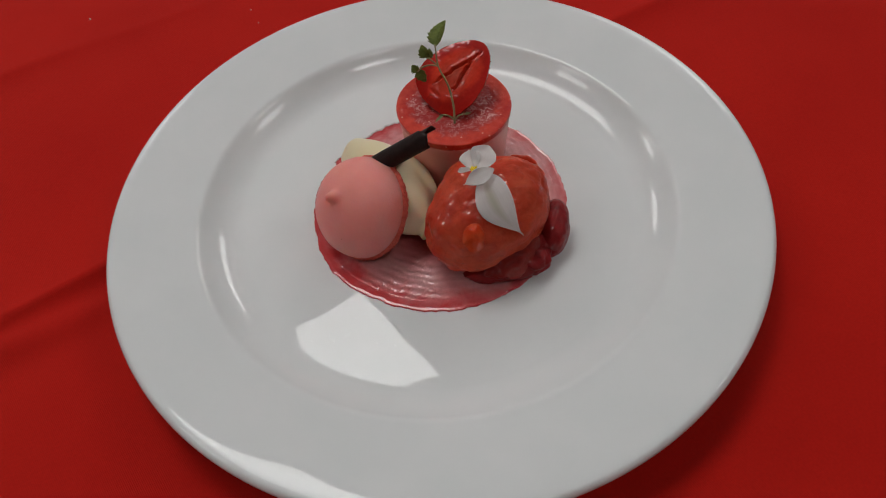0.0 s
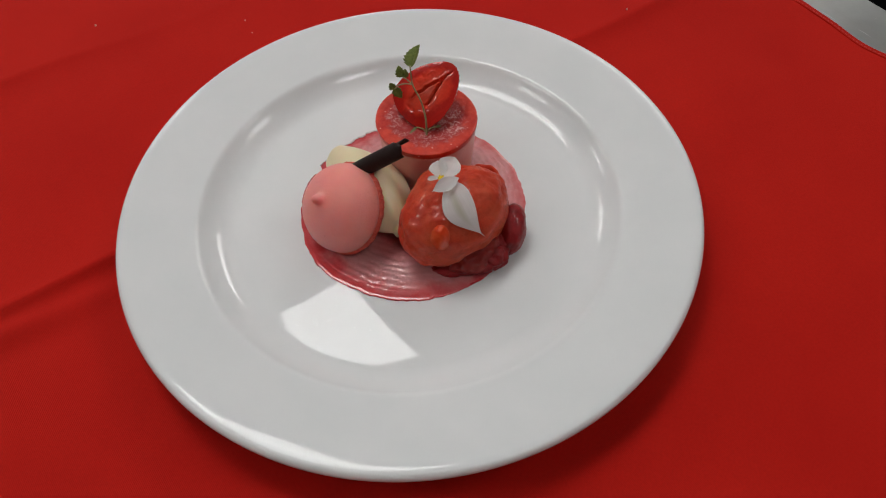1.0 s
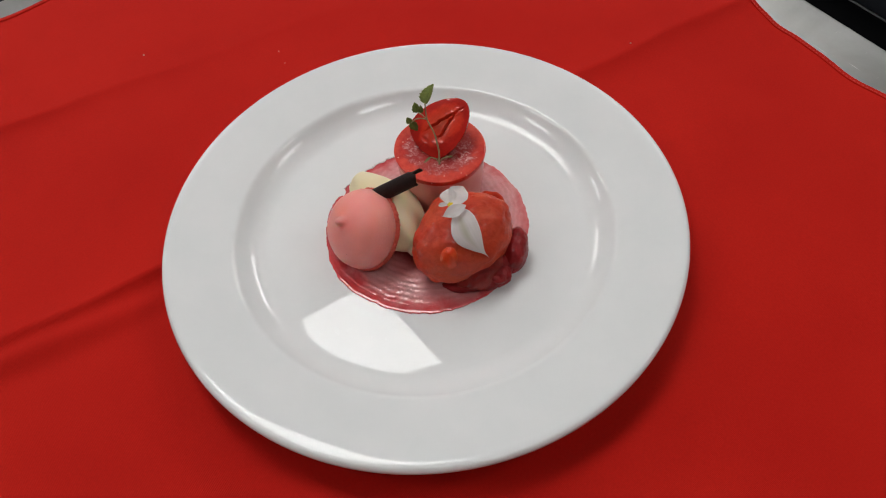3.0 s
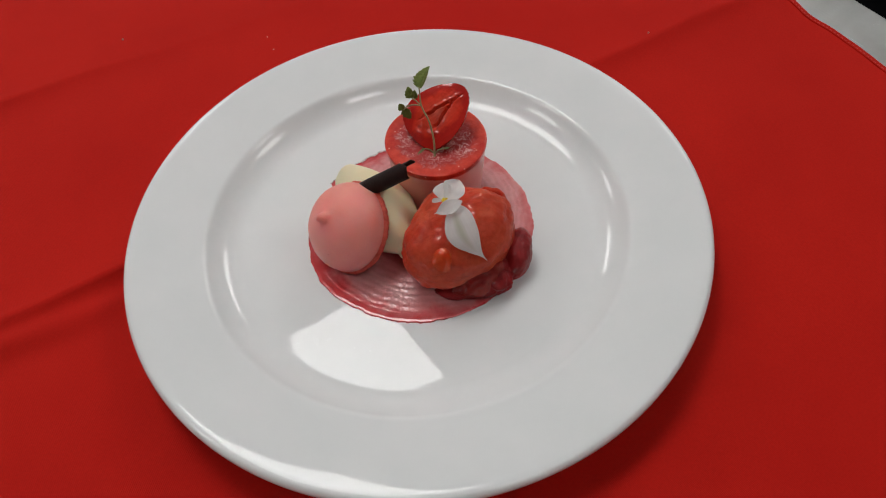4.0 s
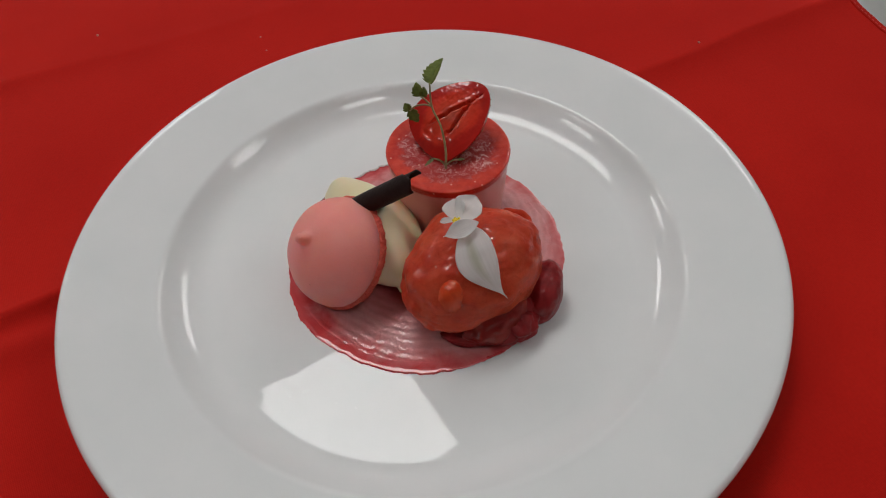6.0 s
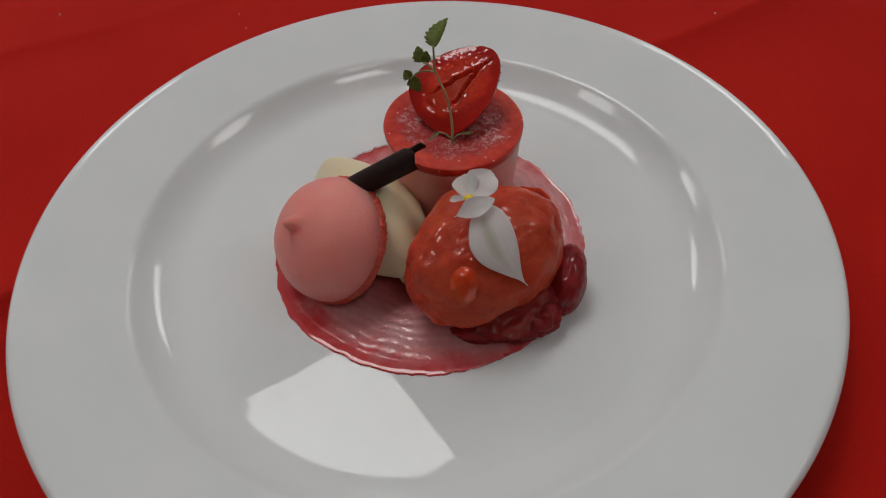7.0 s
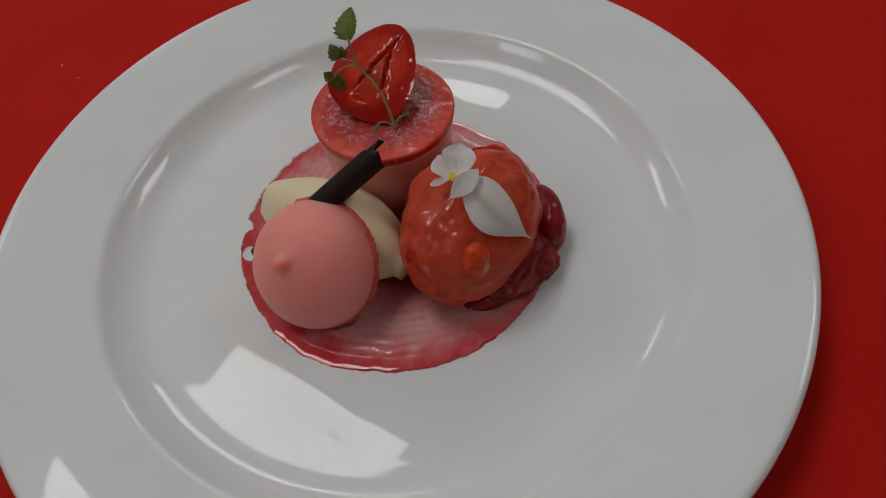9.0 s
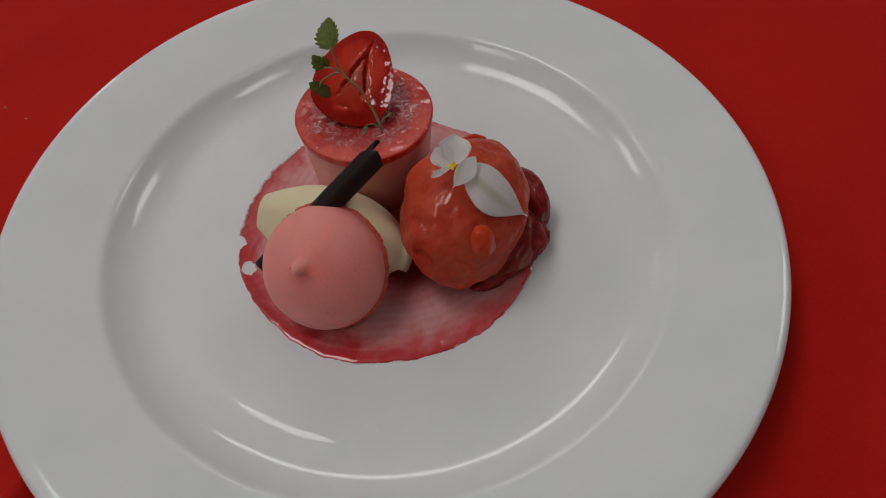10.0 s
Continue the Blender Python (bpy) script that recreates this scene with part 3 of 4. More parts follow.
def sauce():
    top = new("strawberry_sauce")
    top.location = (SX, SY, FLOOR_P + 0.0001)
    na = 480
    bare = ((-0.0520, 0.0290, 0.0028), (-0.0545, 0.0155, 0.0030), (-0.0500, 0.0120, 0.0016))
    for name, first, last, nr in (("film", 0.0, 0.95, 80), ("border", 0.91, 1.0, 24)):
        verts, inside, cover = [], [], []
        for j in range(nr + 1):
            q = j / nr
            for k in range(na):
                a = k * math.tau / na
                c, d = math.cos(a), math.sin(a)
                # the border is widest in front
                front = 0.5 + 0.5 * math.cos(a - 5.0)
                lo = first - (0.05 * front + 0.02 * wob((c, d, 2), 3.0) if name == "border" else 0.0)
                r = sauce_edge(a) * (lo + (last - lo) * q)
                if name == "film":
                    z = 0.00008 + 0.0001 * front + 0.00003 * math.sin(r * 1500 + 1.6 * a + 2 * wob((r * 60 * c, r * 60 * d, 0), 1.0)) * min(1, q * 3) - (0.00006 + 0.0001 * front) * max(0, q - 0.97) / 0.03
                else:
                    # it swells outwards to a crest, then falls off in a smooth lip
                    brim = 0.79 + 0.06 * wob((c, d, 1), 9.0) + 0.04 * wob((c, d, 1), 30.0) + 0.02 * wob((c, d, 1), 70.0)
                    crest = 0.00012 + 0.00034 * front
                    z = crest * (0.25 + 0.75 * (q / brim) ** 2) if q < brim else crest - 0.095 * sauce_edge(a) * (last - lo) * (q - brim)
                    z -= 0.0004 * max(0.0, (q - 0.975) / 0.025) ** 2
                x, y, hole = r * c, r * d, False
                for bx, by, br in bare:
                    away = Vector((x - bx, y - by, 0))
                    edge = br * (1 + 0.3 * wob((away.x, away.y, 0), 500) + 0.2 * wob((away.x, away.y, 3), 1500))
                    if away.length < 1.12 * edge:
                        hole = True
                        if away.length > 0.72 * edge:
                            x, y = bx + away.x * edge / away.length, by + away.y * edge / away.length
                            z = min(z, 0.0003)
                verts.append((x, y, max(0.0, z)))
                inside.append(hole)
                back = max(0.0, 1 - 2.2 * front)
                cover.append(1 - back * max(0.0, q - 0.25) / 0.75)
        faces = [q for q in sheet(na, nr + 1, loop_u=True) if not all(inside[v] for v in q)]
        ob = part(name, verts, faces, THICK if name == "border" else SAUCE, top, "thick darker red border" if name == "border" else "thin pink brushed film")
        ob.data.attributes.new("cover", "FLOAT", "POINT").data.foreach_set("value", cover)
    # short wet beads stand along the front edge
    runs = ((276, 283), (296, 303))
    for first, last in runs:
        points, radii = [], []
        many = int((last - first) * 4)
        for k in range(many + 1):
            a = math.radians(first + (last - first) * k / many)
            c, d = math.cos(a), math.sin(a)
            r = sauce_edge(a) * (0.992 + 0.006 * wob((c, d, 4), 20.0) + 0.004 * wob((c, d, 4), 60.0))
            points.append((r * c, r * d, 0.00022))
            radii.append((0.00028 + 0.00034 * max(0.0, 0.4 + wob((c, d, 8), 14.0)) + 0.00016 * wob((c, d, 8), 55.0)) * min(1.0, 0.15 + 0.4 * min(k, many - k)))
        part("bead", *tube(points, [max(0.00006, q) for q in radii], 10), BEAD, top, "wet glossy bead of sauce")
    return tagged(top, "round smear of pink strawberry sauce with a darker red border", "sauce")


sauce()


# ---- mousse with jelly top ----
def mousse():
    top = new("strawberry_mousse")
    top.matrix_world = pose(0.0122, 0.0309, FLOOR_P + 0.0003, 0, 0, -35) @ Matrix.Diagonal((1.026, 1, 1, 1))
    h, R, band = 0.0362, 0.0259, 0.0034
    prof = [(0, 0), (0.0216, 0), (0.0224, 0.0006)]
    prof += [(0.0226 + 0.0029 * s, 0.001 + (h - band - 0.001) * s) for s in (0.1, 0.3, 0.5, 0.7, 0.85, 0.95, 1.0)] + [(0, h - band)]
    v, f = lathe(prof, 120)
    v = [(x * (1 + 0.008 * wob((x, y, z), 120)), y * (1 + 0.008 * wob((x, y, z), 120)), z + (0.0007 * wob((x, y, 0), 90) if z > h - band - 0.0004 else 0)) for x, y, z in v]
    part("mousse_body", v, f, MOUSSE, top, "pale pink mousse")
    # the jelly is cast flush with the side and ends in a crisp edge
    prof = [(0, h - band + 0.0002), (0.0240, h - band + 0.0002), (0.02545, h - band - 0.0006), (0.02575, h - band + 0.0004), (R - 0.00005, h - 0.0014), (R + 0.0001, h - 0.0005), (R - 0.0001, h - 0.0001), (R - 0.0006, h)]
    prof += [(R - 0.0006 - (R - 0.0006) * s / 60, h - 0.0003 * math.sin(min(1, s / 12) * math.pi / 2)) for s in range(1, 60)] + [(0, h - 0.0003)]
    v, f = lathe(prof, 220)
    out = []
    for x, y, z in v:
        r = math.hypot(x, y)
        if z > h - 0.0008 and r < R - 0.0008:
            z += 0.00016 * wob((x, y, 0), 420) + 0.00014 * wob((x, y, 0), 160, 2) + 0.00012 * wob((x, y, 0), 900, 5) * (1 if r < 0.020 else 0.3)
        k = 1 + 0.006 * wob((x, y, 0.4), 120)
        out.append((x * k, y * k, z))
    part("jelly_top", out, f, JELLY, top, "glossy mottled red jelly layer")
    return tagged(top, "round pink mousse with a mottled red jelly top standing on sauce", "mousse")


mousse()


# ---- glazed half strawberry ----
def strawberry():
    top = new("half_strawberry")
    top.matrix_world = basis((0.0140, 0.0366, 0.0607), (-0.140, -0.480, 0.866), (0.777, 0.540, 0.324))
    hw, hl, deep = 0.0151, 0.0190, 0.0105
    n, m = 300, 110

    def outline(t):
        s, c = math.sin(t), math.cos(t)
        wide = 0.95 - (0.22 if s > 0 else 0.26) * s + 0.45 * max(0.0, -s - 0.45)
        return hw * c * wide * (1 + 0.018 * wob((c, s, 0), 2.5) + 0.006 * wob((c, s, 0), 11)), hl * s * (1.0 if s > 0 else 0.93) * (1 + 0.012 * wob((c, s, 3), 2.5))

    # the cut bends away in its lower third; two ragged clefts meet under the tip
    clefts = (((-0.0036, -0.0066), (-0.0004, 0.0082), 0.00052, 0.0030), ((0.0045, -0.0056), (0.0010, 0.0090), 0.00050, 0.0032), ((0.0002, 0.0070), (0.0012, 0.0150), 0.00028, 0.0012))
    verts = []
    for j in range(m + 1):
        for k in range(n):
            x, y = outline(k * math.tau / n)
            s = j / m
            x, y = x * s, y * s
            z = 0.0005 * (1 - s ** 4) - 26.0 * max(0.0, -y - 0.0065) ** 2
            for near, far, wide, deep_c in clefts:
                s_y = (y - near[1]) / (far[1] - near[1])
                mid_x = near[0] + (far[0] - near[0]) * s_y + 0.0007 * wob((y, near[0] * 50, 0), 300) + 0.0004 * wob((y, near[0] * 70, 0), 900)
                broad = wide * (1.0 + 0.5 * wob((y, near[0] * 30, 2), 500))
                z -= deep_c * math.exp(-((x - mid_x) / broad) ** 2) * math.exp(-((s_y - 0.5) / 0.52) ** 4)
                z += 0.0002 * math.exp(-((abs(x - mid_x) - 0.0013) / 0.0007) ** 2) * math.exp(-((s_y - 0.5) / 0.52) ** 4)
            # a crease low down and a small swelling beside it
            z += 0.17 * (x + 0.003) * math.exp(-((y + 0.0118) / 0.0032) ** 2 - ((x + 0.003) / 0.006) ** 2)
            z += 0.0007 * math.exp(-((x - 0.0062) / 0.0020) ** 2 - ((y + 0.0080) / 0.0022) ** 2) * (1 - s ** 6)
            z -= 0.0008 * math.exp(-((x + 0.001) / 0.0022) ** 2 - ((y + 0.0122) / 0.0010) ** 2)
            z += (0.00013 * wob((x, y, 0), 230) + 0.00007 * wob((x, y, 0), 700, 3)) * (1 - s ** 6)
            verts.append((x, y, z))
    part("cut_face", verts, sheet(n, m + 1, loop_u=True), BERRY, top, "glazed red flesh with a paler core")
    verts = []
    for j in range(m + 1):
        for k in range(n):
            x, y = outline(k * math.tau / n)
            t = j / m * math.pi / 2
            r = math.cos(t) * (1.0 + 0.05 * math.sin(2 * t))
            fall = 26.0 * max(0.0, -y - 0.0065) ** 2
            verts.append((x * r, y * r, -fall * (1 - j / m) - deep * math.sin(t) * (1 + 0.03 * wob((x * r, y * r, 0), 220)) + 0.0001))
    skin = part("skin", verts, sheet(n, m + 1, loop_u=True), SKIN, top, "shiny dark red skin")
    d, faces = ball(8, 5)
    shape = bpy.data.meshes.new("seed")
    shape.from_pydata([(v[0] * 0.00032, v[1] * 0.00055, v[2] * 0.0003) for v in d], [], faces)
    shape.materials.append(SEED)
    shape.shade_smooth()
    for row, tilt in ((0, 0.12), (1, 0.34), (2, 0.6)):
        many = 34 - 6 * row
        for k in range(many):
            t = (k + 0.5 * row) * math.tau / many
            x, y = outline(t)
            r = math.cos(tilt) * (1 + 0.05 * math.sin(2 * tilt))
            seed = new("seed", shape)
            seed.parent = skin
            seed.location = (x * r * 0.99, y * r * 0.99, -deep * math.sin(tilt) - 26.0 * max(0.0, -y - 0.0065) ** 2 * (1 - tilt / 1.57))
            seed.rotation_euler = (0, 0, math.atan2(y, x) - math.pi / 2)
    return tagged(top, "glazed halved strawberry leaning cut side up on the mousse", "strawberry")


strawberry()


# ---- sprig of mint ----
def leaf(name, base, tip, normal, wide, parent, teeth=6, fold=0.35, mat=None):
    base, tip = Vector(base), Vector(tip)
    m = basis_along(base, tip - base, normal)
    long = (tip - base).length
    nv, nu = 49, 11
    verts = []
    for j in range(nv):
        s = j / (nv - 1)
        w = wide / 2 * (math.sin(math.pi * min(1, s ** 0.62)) ** 0.75 if 0 < s < 1 else 0.0)
        saw = 1 + 0.30 * ((s * teeth) % 1.0 - 0.4) if 0.08 < s < 0.95 else 1.0
        for i in range(nu):
            e = 2 * i / (nu - 1) - 1
            x = e * w * (saw if abs(e) > 0.7 else 1)
            verts.append(m @ Vector((x, s * long, abs(x) * fold - 0.25 * long * (s - 0.5) ** 2 + 0.0002 * wob((x, s * long, 0), 900))))
    ob = part(name, verts, sheet(nu, nv), mat or LEAF, parent)
    mod = ob.modifiers.new("thickness", "SOLIDIFY")
    mod.thickness = 0.0002
    return ob


def sprig():
    top = new("mint_sprig")
    top.location = (-0.0008, -0.0029, 0.0019)
    base, fork, neck = (0.0126, 0.0200, 0.0478), (0.0075, 0.0352, 0.0684), (0.0069, 0.0392, 0.0768)
    line = smooth_line([base, (0.0127, 0.0245, 0.0545), (0.0110, 0.0300, 0.0620), fork, neck], 8)
    main = part("stem", *tube(line, [0.00055 - 0.0002 * k / len(line) for k in range(len(line))]), STEM, top)
    forks = [part("stem", *tube(smooth_line(points, 6), thick), STEM, top) for points, thick in (
        ([fork, (0.0048, 0.0372, 0.0702), (0.0028, 0.0395, 0.0700)], 0.00035),
        ([fork, (0.0040, 0.0360, 0.0686), (0.0006, 0.0372, 0.0668), (-0.0018, 0.0372, 0.0645)], 0.00035),
        ([(0.0126, 0.0206, 0.0490), (0.0105, 0.0215, 0.0512), (0.0078, 0.0220, 0.0520)], 0.0003),
        ([(0.0126, 0.0206, 0.0490), (0.0150, 0.0225, 0.0500), (0.0180, 0.0240, 0.0492)], 0.0003))]
    leaf("leaf", neck, (0.0118, 0.0488, 0.0822), (-0.76, -0.42, 0.5), 0.0098, main, 7)
    leaf("leaf", (0.0028, 0.0395, 0.0700), (0.0010, 0.0432, 0.0742), (-0.5, -0.6, 0.6), 0.0054, forks[0], 4)
    leaf("leaf", (0.0034, 0.0390, 0.0698), (0.0045, 0.0415, 0.0732), (0.5, -0.7, 0.6), 0.0038, forks[0], 4)
    leaf("leaf", (-0.0018, 0.0372, 0.0648), (-0.0040, 0.0392, 0.0668), (-0.5, -0.6, 0.6), 0.0042, forks[1], 4)
    leaf("leaf", (-0.0016, 0.0372, 0.0650), (0.0014, 0.0350, 0.0600), (-0.4, -0.6, 0.7), 0.0050, forks[1], 3, 0.2)
    leaf("leaf", (0.0078, 0.0220, 0.0520), (0.0038, 0.0204, 0.0494), (-0.3, -0.5, 0.8), 0.0014, forks[2], 3, 0.2, OLIVE)
    leaf("leaf", (0.0175, 0.0238, 0.0494), (0.0205, 0.0250, 0.0486), (0.1, -0.4, 0.9), 0.0013, forks[3], 3, 0.2, OLIVE)
    return tagged(top, "small green mint sprig stuck upright in the jelly", "herb sprig")


sprig()


# ---- cream quenelle ----
def quenelle():
    tail, nose = Vector((-0.0372, 0.0286, 0.0258)), Vector((-0.0022, -0.0206, 0.0220))
    axis = nose - tail
    long = axis.length
    m = basis_along((tail + nose) / 2, axis, (0, 0, 1))
    verts, nv, nu = [], 60, 72
    for j in range(nv + 1):
        s = j / nv
        y = (s - 0.5) * long
        w = 0.40 + 0.60 * math.sin(math.pi / 2 * s / 0.48) if s < 0.48 else max(0.16, math.cos(math.pi / 2 * (s - 0.48) / 0.52)) ** 0.62
        for k in range(nu):
            t = k * math.tau / nu
            c, d = math.cos(t), math.sin(t)
            # three soft faces, one ridge along the top
            lobe = 1 + 0.115 * math.cos(3 * (t - math.pi / 2))
            x = (0.0178 if c > 0 else 0.0188) * w * c * lobe
            z = 0.0158 * w * d * lobe
            z += 0.0030 * w
            p = m @ Vector((x, y, z))
            p += Vector((0.0004 * wob(p, 90), 0.0004 * wob(p, 90, 4), 0.0004 * wob(p, 90, 9)))
            p.z = max(p.z, FLOOR_P + 0.0006)
            verts.append(p)
    faces = sheet(nu, nv + 1, loop_u=True) + [list(range(nu)), list(range(nv * nu, nv * nu + nu))]
    ob = part("cream_quenelle", verts, faces, CREAM)
    return tagged(ob, "smooth ivory cream quenelle lying on the sauce", "cream quenelle")


quenelle()


# ---- pink macaron shell ----
def macaron():
    top = new("macaron")
    n = Vector((-0.58, -0.42, 0.70))
    top.matrix_world = basis(Vector((-0.0317, -0.0101, 0.0295)), n, (0, 0, 1))
    R, H = 0.0227, 0.0190
    prof = [(0, -0.0012), (0.0200, -0.0012), (0.0219, -0.0004), (0.02265, 0.0008)]
    for k in range(1, 26):
        a = k / 26 * math.pi / 2
        prof.append((R * math.cos(a) ** 0.92, 0.001 + H * math.sin(a)))
    verts, faces = lathe(prof + [(0, H + 0.001)], 128)
    # piped peak, a little off the middle
    out = []
    for x, y, z in verts:
        r = math.hypot(x + 0.0011, y - 0.0030)
        if z > 0.002:
            z += 0.0046 * math.exp(-(r / 0.0024) ** 4) + 0.0009 * math.exp(-(r / 0.006) ** 2)
        if z > 0.003:
            z += 0.00025 * wob((x, y, z), 130)
        out.append((x, y, z))
    part("shell", out, faces, MACARON, top, "smooth pink shell with a piped peak")
    nt, nr = 640, 20
    ring = []
    for k in range(nt):
        t = k * math.tau / nt
        for j in range(nr):
            p = j * math.tau / nr
            at = (math.cos(t) * 10, math.sin(t) * 10, p * 0.6)
            rough = 1 + 0.50 * wob(at, 1.3) + 0.45 * wob(at, 4.0, 6) + 0.30 * wob(at, 9.0, 3)
            r = 0.0221 + 0.0013 * math.cos(p) * rough
            ring.append((r * math.cos(t), r * math.sin(t), -0.0010 + 0.0019 * math.sin(p) * (0.6 + 0.4 * rough)))
    part("foot", ring, sheet(nr, nt, loop_u=True, loop_v=True), FOOT, top, "ruffled darker pink foot")
    return tagged(top, "pink macaron shell with a ruffled foot leaning on the cream", "macaron")


FOOT = mat_plain("macaron_foot", (0.80, 0.15, 0.10), 0.75, (0.60, 0.07, 0.05), 600, 0.0012, Subsurface_Weight=0.15, Subsurface_Scale=0.003)
macaron()


# ---- chocolate curl ----
def curl():
    tip, way = Vector((0.0013, -0.0004, 0.0617)), Vector((-0.794, 0.111, -0.598)).normalized()
    m = basis(tip, way, (0, 0, 1))
    long = 0.0634
    ns, nl = 64, 40
    layers = []
    for thick in (0.0, 0.0007):
        for j in range(nl):
            for k in range(ns):
                q = k / (ns - 1)
                t = -0.6 + q * 1.62 * math.tau
                r = 0.0047 - 0.0014 * q - thick
                # broken, slanting front edge
                start = -0.0016 + 0.0112 * max(0.0, math.sin((q - 0.09) * math.pi * 1.25)) ** 1.3 + 0.0042 * max(0.0, 1 - q / 0.14) ** 0.7 + 0.0007 * wob((q * 9, 0, 0), 1.0)
                stop = long - 0.002 * wob((q * 5, 4, 0), 1.0)
                z = start + (stop - start) * j / (nl - 1)
                r *= 1 + 0.02 * wob((q * 6, z * 90, 0), 1.0)
                layers.append(m @ Vector((r * math.cos(t), r * math.sin(t), z)))
    c = ns * nl
    faces = sheet(ns, nl)
    faces += [tuple(c + v for v in f[::-1]) for f in sheet(ns, nl)]
    for row in (0, nl - 1):
        faces += [(row * ns + k, row * ns + k + 1, c + row * ns + k + 1, c + row * ns + k) for k in range(ns - 1)]
    for col in (0, ns - 1):
        faces += [(j * ns + col, (j + 1) * ns + col, c + (j + 1) * ns + col, c + j * ns + col) for j in range(nl - 1)]
    ob = part("chocolate_curl", layers, faces, CHOCO)
    return tagged(ob, "rolled dark chocolate cigarette resting on the cream", "chocolate curl")


curl()


# ---- berry compote and sorbet ----
def lump(name, centre, radii, mat, parent=None, seed=0.0, rough=0.12, scale=1.6, turn=0.0, label="", flat=None, fine=0.0):
    d, faces = ball(72, 44)
    rot = Matrix.Rotation(turn, 3, "Z")
    out = []
    for v in d:
        k = 1 + rough * wob(v, scale, seed) + 0.5 * rough * wob(v, scale * 2.6, seed + 7) + fine * wob(v, scale * 9, seed)
        p = rot @ Vector((v[0] * radii[0] * k, v[1] * radii[1] * k, v[2] * radii[2] * k)) + Vector(centre)
        if flat is not None:
            p.z = max(p.z, flat)
        out.append(p)
    return part(name, out, faces, mat, parent, label)


def compote():
    top = new("berry_compote")
    z = FLOOR_P + 0.0008
    part_args = (((0.0290, -0.0255, z + 0.004), (0.0225, 0.0180, 0.010)), ((0.0425, -0.0295, z + 0.005), (0.0100, 0.0095, 0.0075)),
                 ((0.0330, -0.0390, z + 0.0035), (0.0110, 0.0068, 0.0075)), ((0.0405, -0.0370, z + 0.0055), (0.0080, 0.0085, 0.0065)), ((0.0225, -0.0415, z + 0.002), (0.0120, 0.0045, 0.0040)), ((0.0450, -0.0200, z + 0.006), (0.0090, 0.0100, 0.0110)))
    for k, (c, r) in enumerate(part_args):
        lump("fruit_piece", c, r, COMPOTE, top, seed=k * 3.3, rough=0.16, scale=2.2, flat=FLOOR_P + 0.0004, fine=0.014)
    return tagged(top, "heap of dark red stewed berries under the sorbet", "compote")


def raspberry():
    """A soft cooked berry: drupelets over a bent body."""
    d, faces = ball(110, 64)
    many = 150
    dots = []
    for k in range(many):
        z = 1 - 2 * (k + 0.5) / many
        a = k * 2.39996
        dots.append(Vector((math.sqrt(1 - z * z) * math.cos(a), math.sqrt(1 - z * z) * math.sin(a), z)))
    rot = Euler((0.20, 0.1, -0.25)).to_matrix()
    out = []
    for v in d:
        w = Vector(v)
        near = max(w.dot(q) for q in dots)
        k = 1 + 0.06 * (near - 0.96) / 0.04 + 0.10 * wob(v, 1.7, 4.0)
        p = rot @ Vector((w.x * 0.0074 * k, w.y * 0.0130 * k, w.z * 0.0098 * k)) + Vector((0.0512, -0.0232, 0.0192))
        p.z = max(p.z, FLOOR_P + 0.0004)
        out.append(p)
    ob = part("stewed_raspberry", out, faces, COMPOTE)
    return tagged(ob, "glossy dark red stewed raspberry beside the sorbet", "raspberry")


compote()
raspberry()


def sorbet():
    d, faces = ball(220, 130)
    rot = Matrix.Rotation(math.atan2(0.63, 0.77), 3, "Z")
    out = []
    for v in d:
        w = Vector(v)
        k = 1 + 0.06 * wob(v, 1.5, 1.0) + 0.045 * wob(v, 3.4, 2.0) + 0.016 * wob(v, 8.0, 3.0) + 0.005 * wob(v, 18.0, 3.0) + 0.0012 * wob(v, 45.0, 3.0)
        k -= 0.014 * max(0.0, 1 - abs(wob(v, 3.6, 9.0)) * 6) * max(0.0, 0.3 + wob(v, 2.0, 4.0))
        k += 0.07 * max(0.0, w.dot(Vector((-0.03, 0.74, 0.67)))) ** 8
        p = rot @ Vector((w.x * 0.0312 * k, w.y * 0.0232 * k, w.z * 0.0225 * k)) + Vector((0.0228, -0.0203, 0.0312))
        # a torn crevice with a raised lip at the far end
        s = min(1.0, max(0.0, (p - Vector((0.0310, 0.0040, 0))).dot(Vector((0.0110, -0.0060, 0))) / 0.000157))
        mid = Vector((0.0310 + 0.0110 * s, 0.0040 - 0.0060 * s, p.z))
        off = (p - mid).dot(Vector((0.48, 0.88, 0)))
        if p.z > 0.034:
            on = math.exp(-((p - mid).length / 0.004) ** 2)
            p += Vector((0, 0, on * (-0.0055 * math.exp(-(off / 0.0019) ** 2) + 0.0014 * math.exp(-((off - 0.0032) / 0.0016) ** 2))))
        out.append(p)
    top = part("fruit_sorbet", out, faces, SORBET)
    lump("fruit_piece", (0.0150, -0.0405, 0.0396), (0.0055, 0.0055, 0.0086), FRUIT, top, seed=2.0, rough=0.06, label="round piece of fruit in the sorbet")
    lump("melted_edge", (0.0325, -0.0365, 0.0205), (0.0150, 0.0085, 0.0100), MELT, top, seed=5.0, rough=0.16, scale=2.0, turn=0.6, label="dark red melting edge of the sorbet", flat=FLOOR_P + 0.0006, fine=0.02)
    return tagged(top, "glossy orange-red fruit sorbet quenelle on stewed berries", "sorbet")


sorbet()


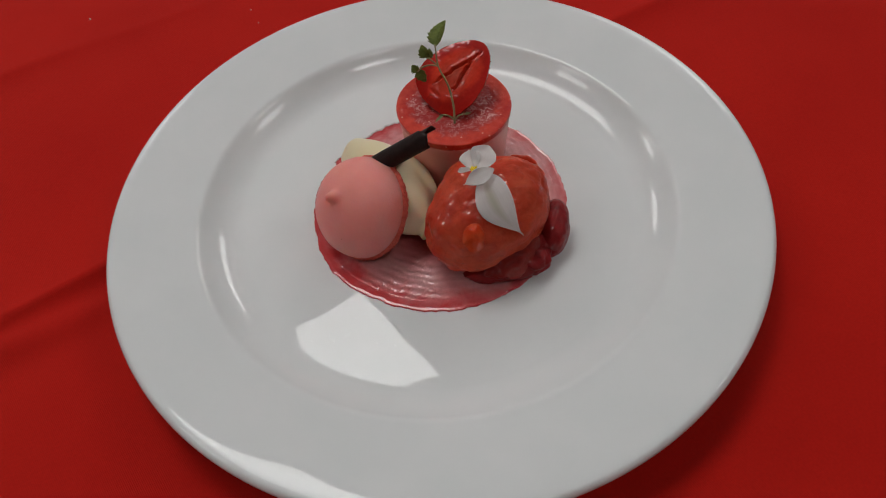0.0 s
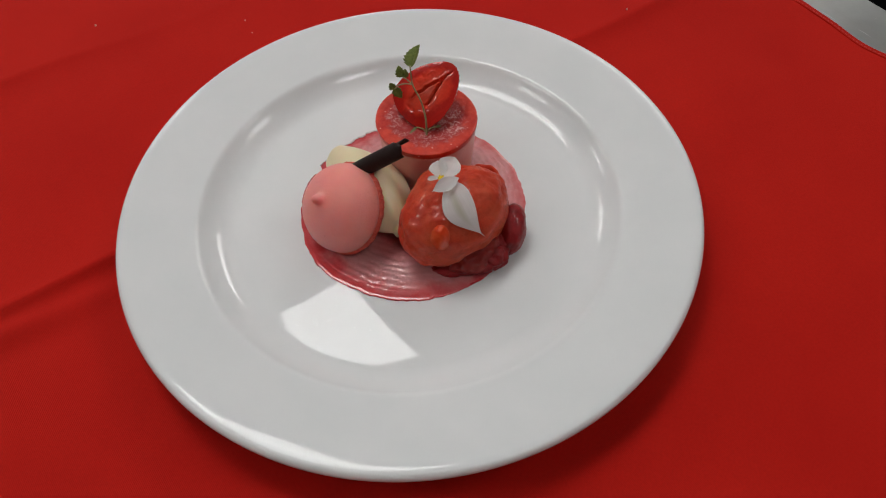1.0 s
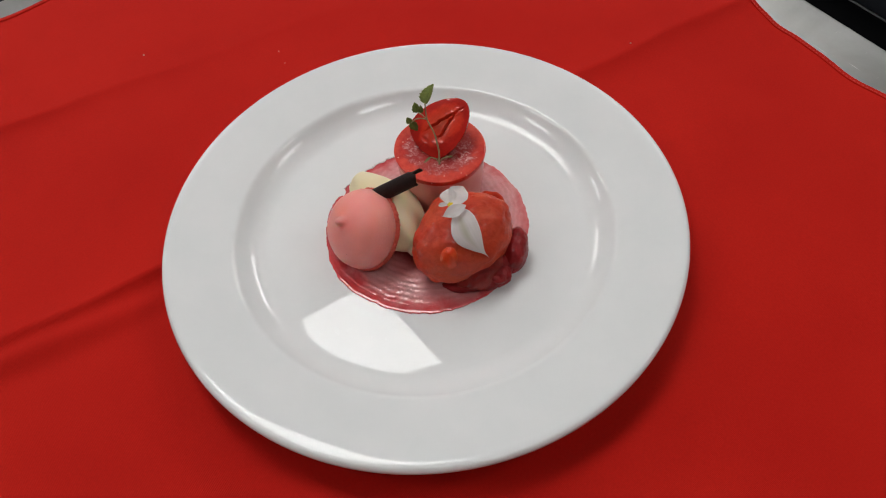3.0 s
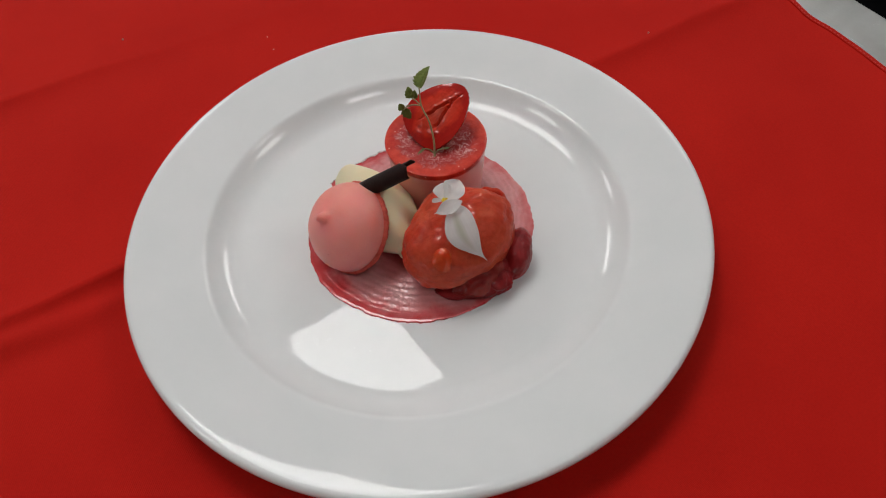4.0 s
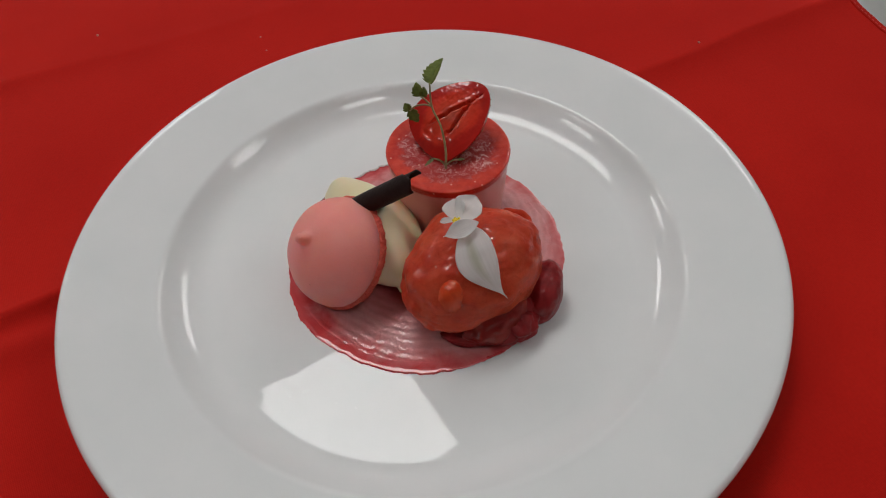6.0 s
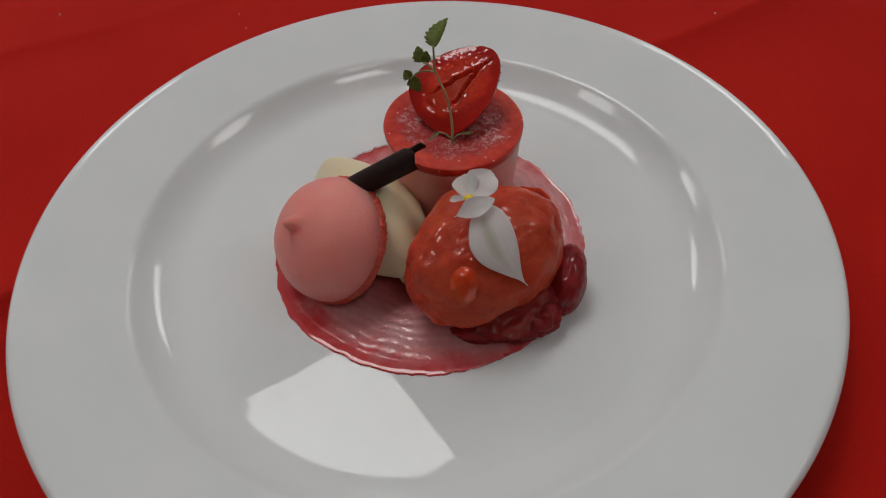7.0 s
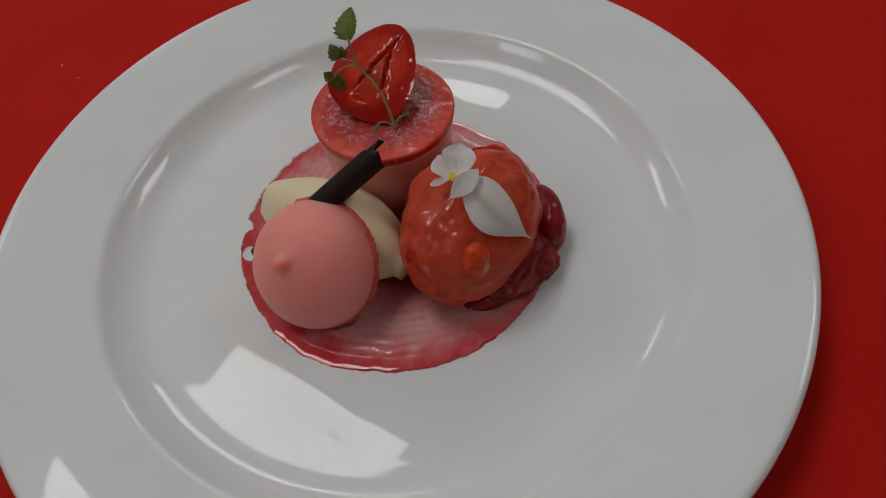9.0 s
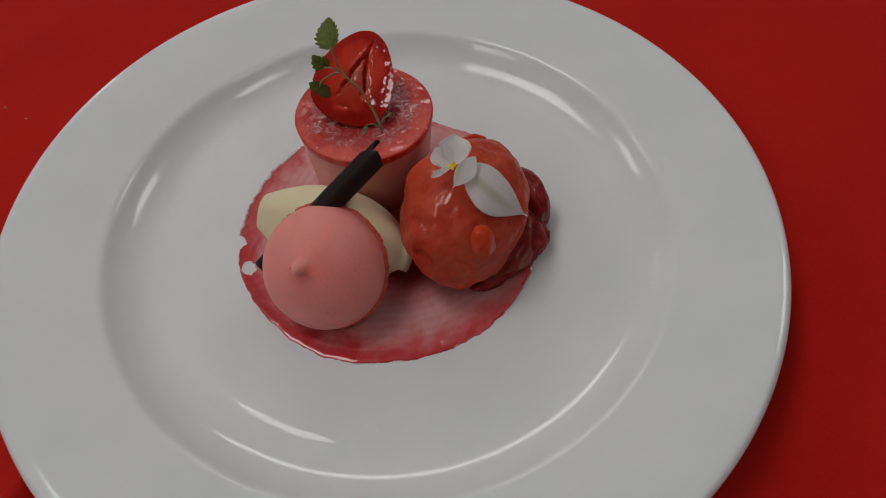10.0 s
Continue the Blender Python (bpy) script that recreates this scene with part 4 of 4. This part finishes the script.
# ---- white flower ----
def petal(base, tip, normal, wide, parent, cup=0.3, droop=0.0, peak=0.55, point=1.0, bend=0.0, label=""):
    base, tip = Vector(base), Vector(tip)
    m = basis_along(base, tip - base, normal)
    long = (tip - base).length
    nv, nu = 44, 21
    verts = []
    for j in range(nv):
        s = j / (nv - 1)
        q = s / peak * 0.5 if s < peak else 0.5 + (s - peak) / (1 - peak) * 0.5
        w = wide / 2 * max(0.02, math.sin(math.pi * q)) ** ((0.5 if label else 0.75) if s < peak else point)
        for i in range(nu):
            e = 2 * i / (nu - 1) - 1
            x = e * w * (1 + 0.05 * wob((s * 5, e, tip.x * 77), 1.0))
            z = cup * (x * x / (wide / 2)) + droop * math.sin(math.pi * s) + 0.0008 * wob((x * 160, s * 3, tip.x * 99), 1.0) * abs(e)
            z += 0.00008 * math.cos(e * 26) * math.sin(math.pi * s) + 0.0003 * wob((x, s * long, tip.y), 260)
            verts.append(m @ Vector((x + bend * math.sin(math.pi * min(1.0, s)), s * long * (1 - 0.04 * e * e * s), z)))
    ob = part("petal", verts, sheet(nu, nv), LONG_PETAL if label else PETAL, parent, label)
    uv = ob.data.uv_layers.new(name="petal_map")
    for loop in ob.data.loops:
        uv.data[loop.index].uv = ((loop.vertex_index % nu) / (nu - 1), loop.vertex_index // nu / (nv - 1))
    mod = ob.modifiers.new("thickness", "SOLIDIFY")
    mod.thickness = 0.00018
    return ob


def flower():
    top = new("white_flower")
    heart = Vector((0.0172, -0.0210, 0.0608))
    petal((0.0208, -0.0244, 0.0605), (0.0356, -0.0411, 0.0397), (0.05, -0.68, 0.73), 0.0152, top, -0.10, 0.0048, 0.32, 1.45, 0.0026, "long pointed white petal")
    petal(heart + Vector((0.0012, 0, 0)), (0.0244, -0.0128, 0.0650), (-0.3, -0.7, 0.6), 0.0108, top, 0.35, 0.0, 0.58, 0.55)
    petal(heart + Vector((-0.0003, 0.0006, -0.0002)), (0.0160, -0.0130, 0.0640), (-0.1, -0.7, 0.7), 0.0086, top, 0.3, 0.0, 0.60, 0.50)
    petal((0.0252, -0.0238, 0.0632), (0.0124, -0.0284, 0.0603), (-0.1, -0.62, 0.78), 0.0066, top, 0.25, 0.0006, 0.50, 1.05)
    petal(heart, (0.0106, -0.0175, 0.0564), (-0.3, -0.4, 0.9), 0.0022, top, 0.25, 0.0010, 0.6, 0.7)
    d, faces = ball(10, 6)
    for k in range(9):
        a = k * 2.4
        c = heart + Vector((0.00045 * math.sqrt(k) * math.cos(a) - 0.0003, 0.00045 * math.sqrt(k) * math.sin(a) - 0.0008, 0.0010 + 0.0003 * (k % 3)))
        part("stamen", [c + Vector(v) * 0.0005 for v in d], faces, STAMEN, top, "yellow stamen")
    return tagged(top, "small white edible flower with yellow stamens on the sorbet", "flower")


flower()
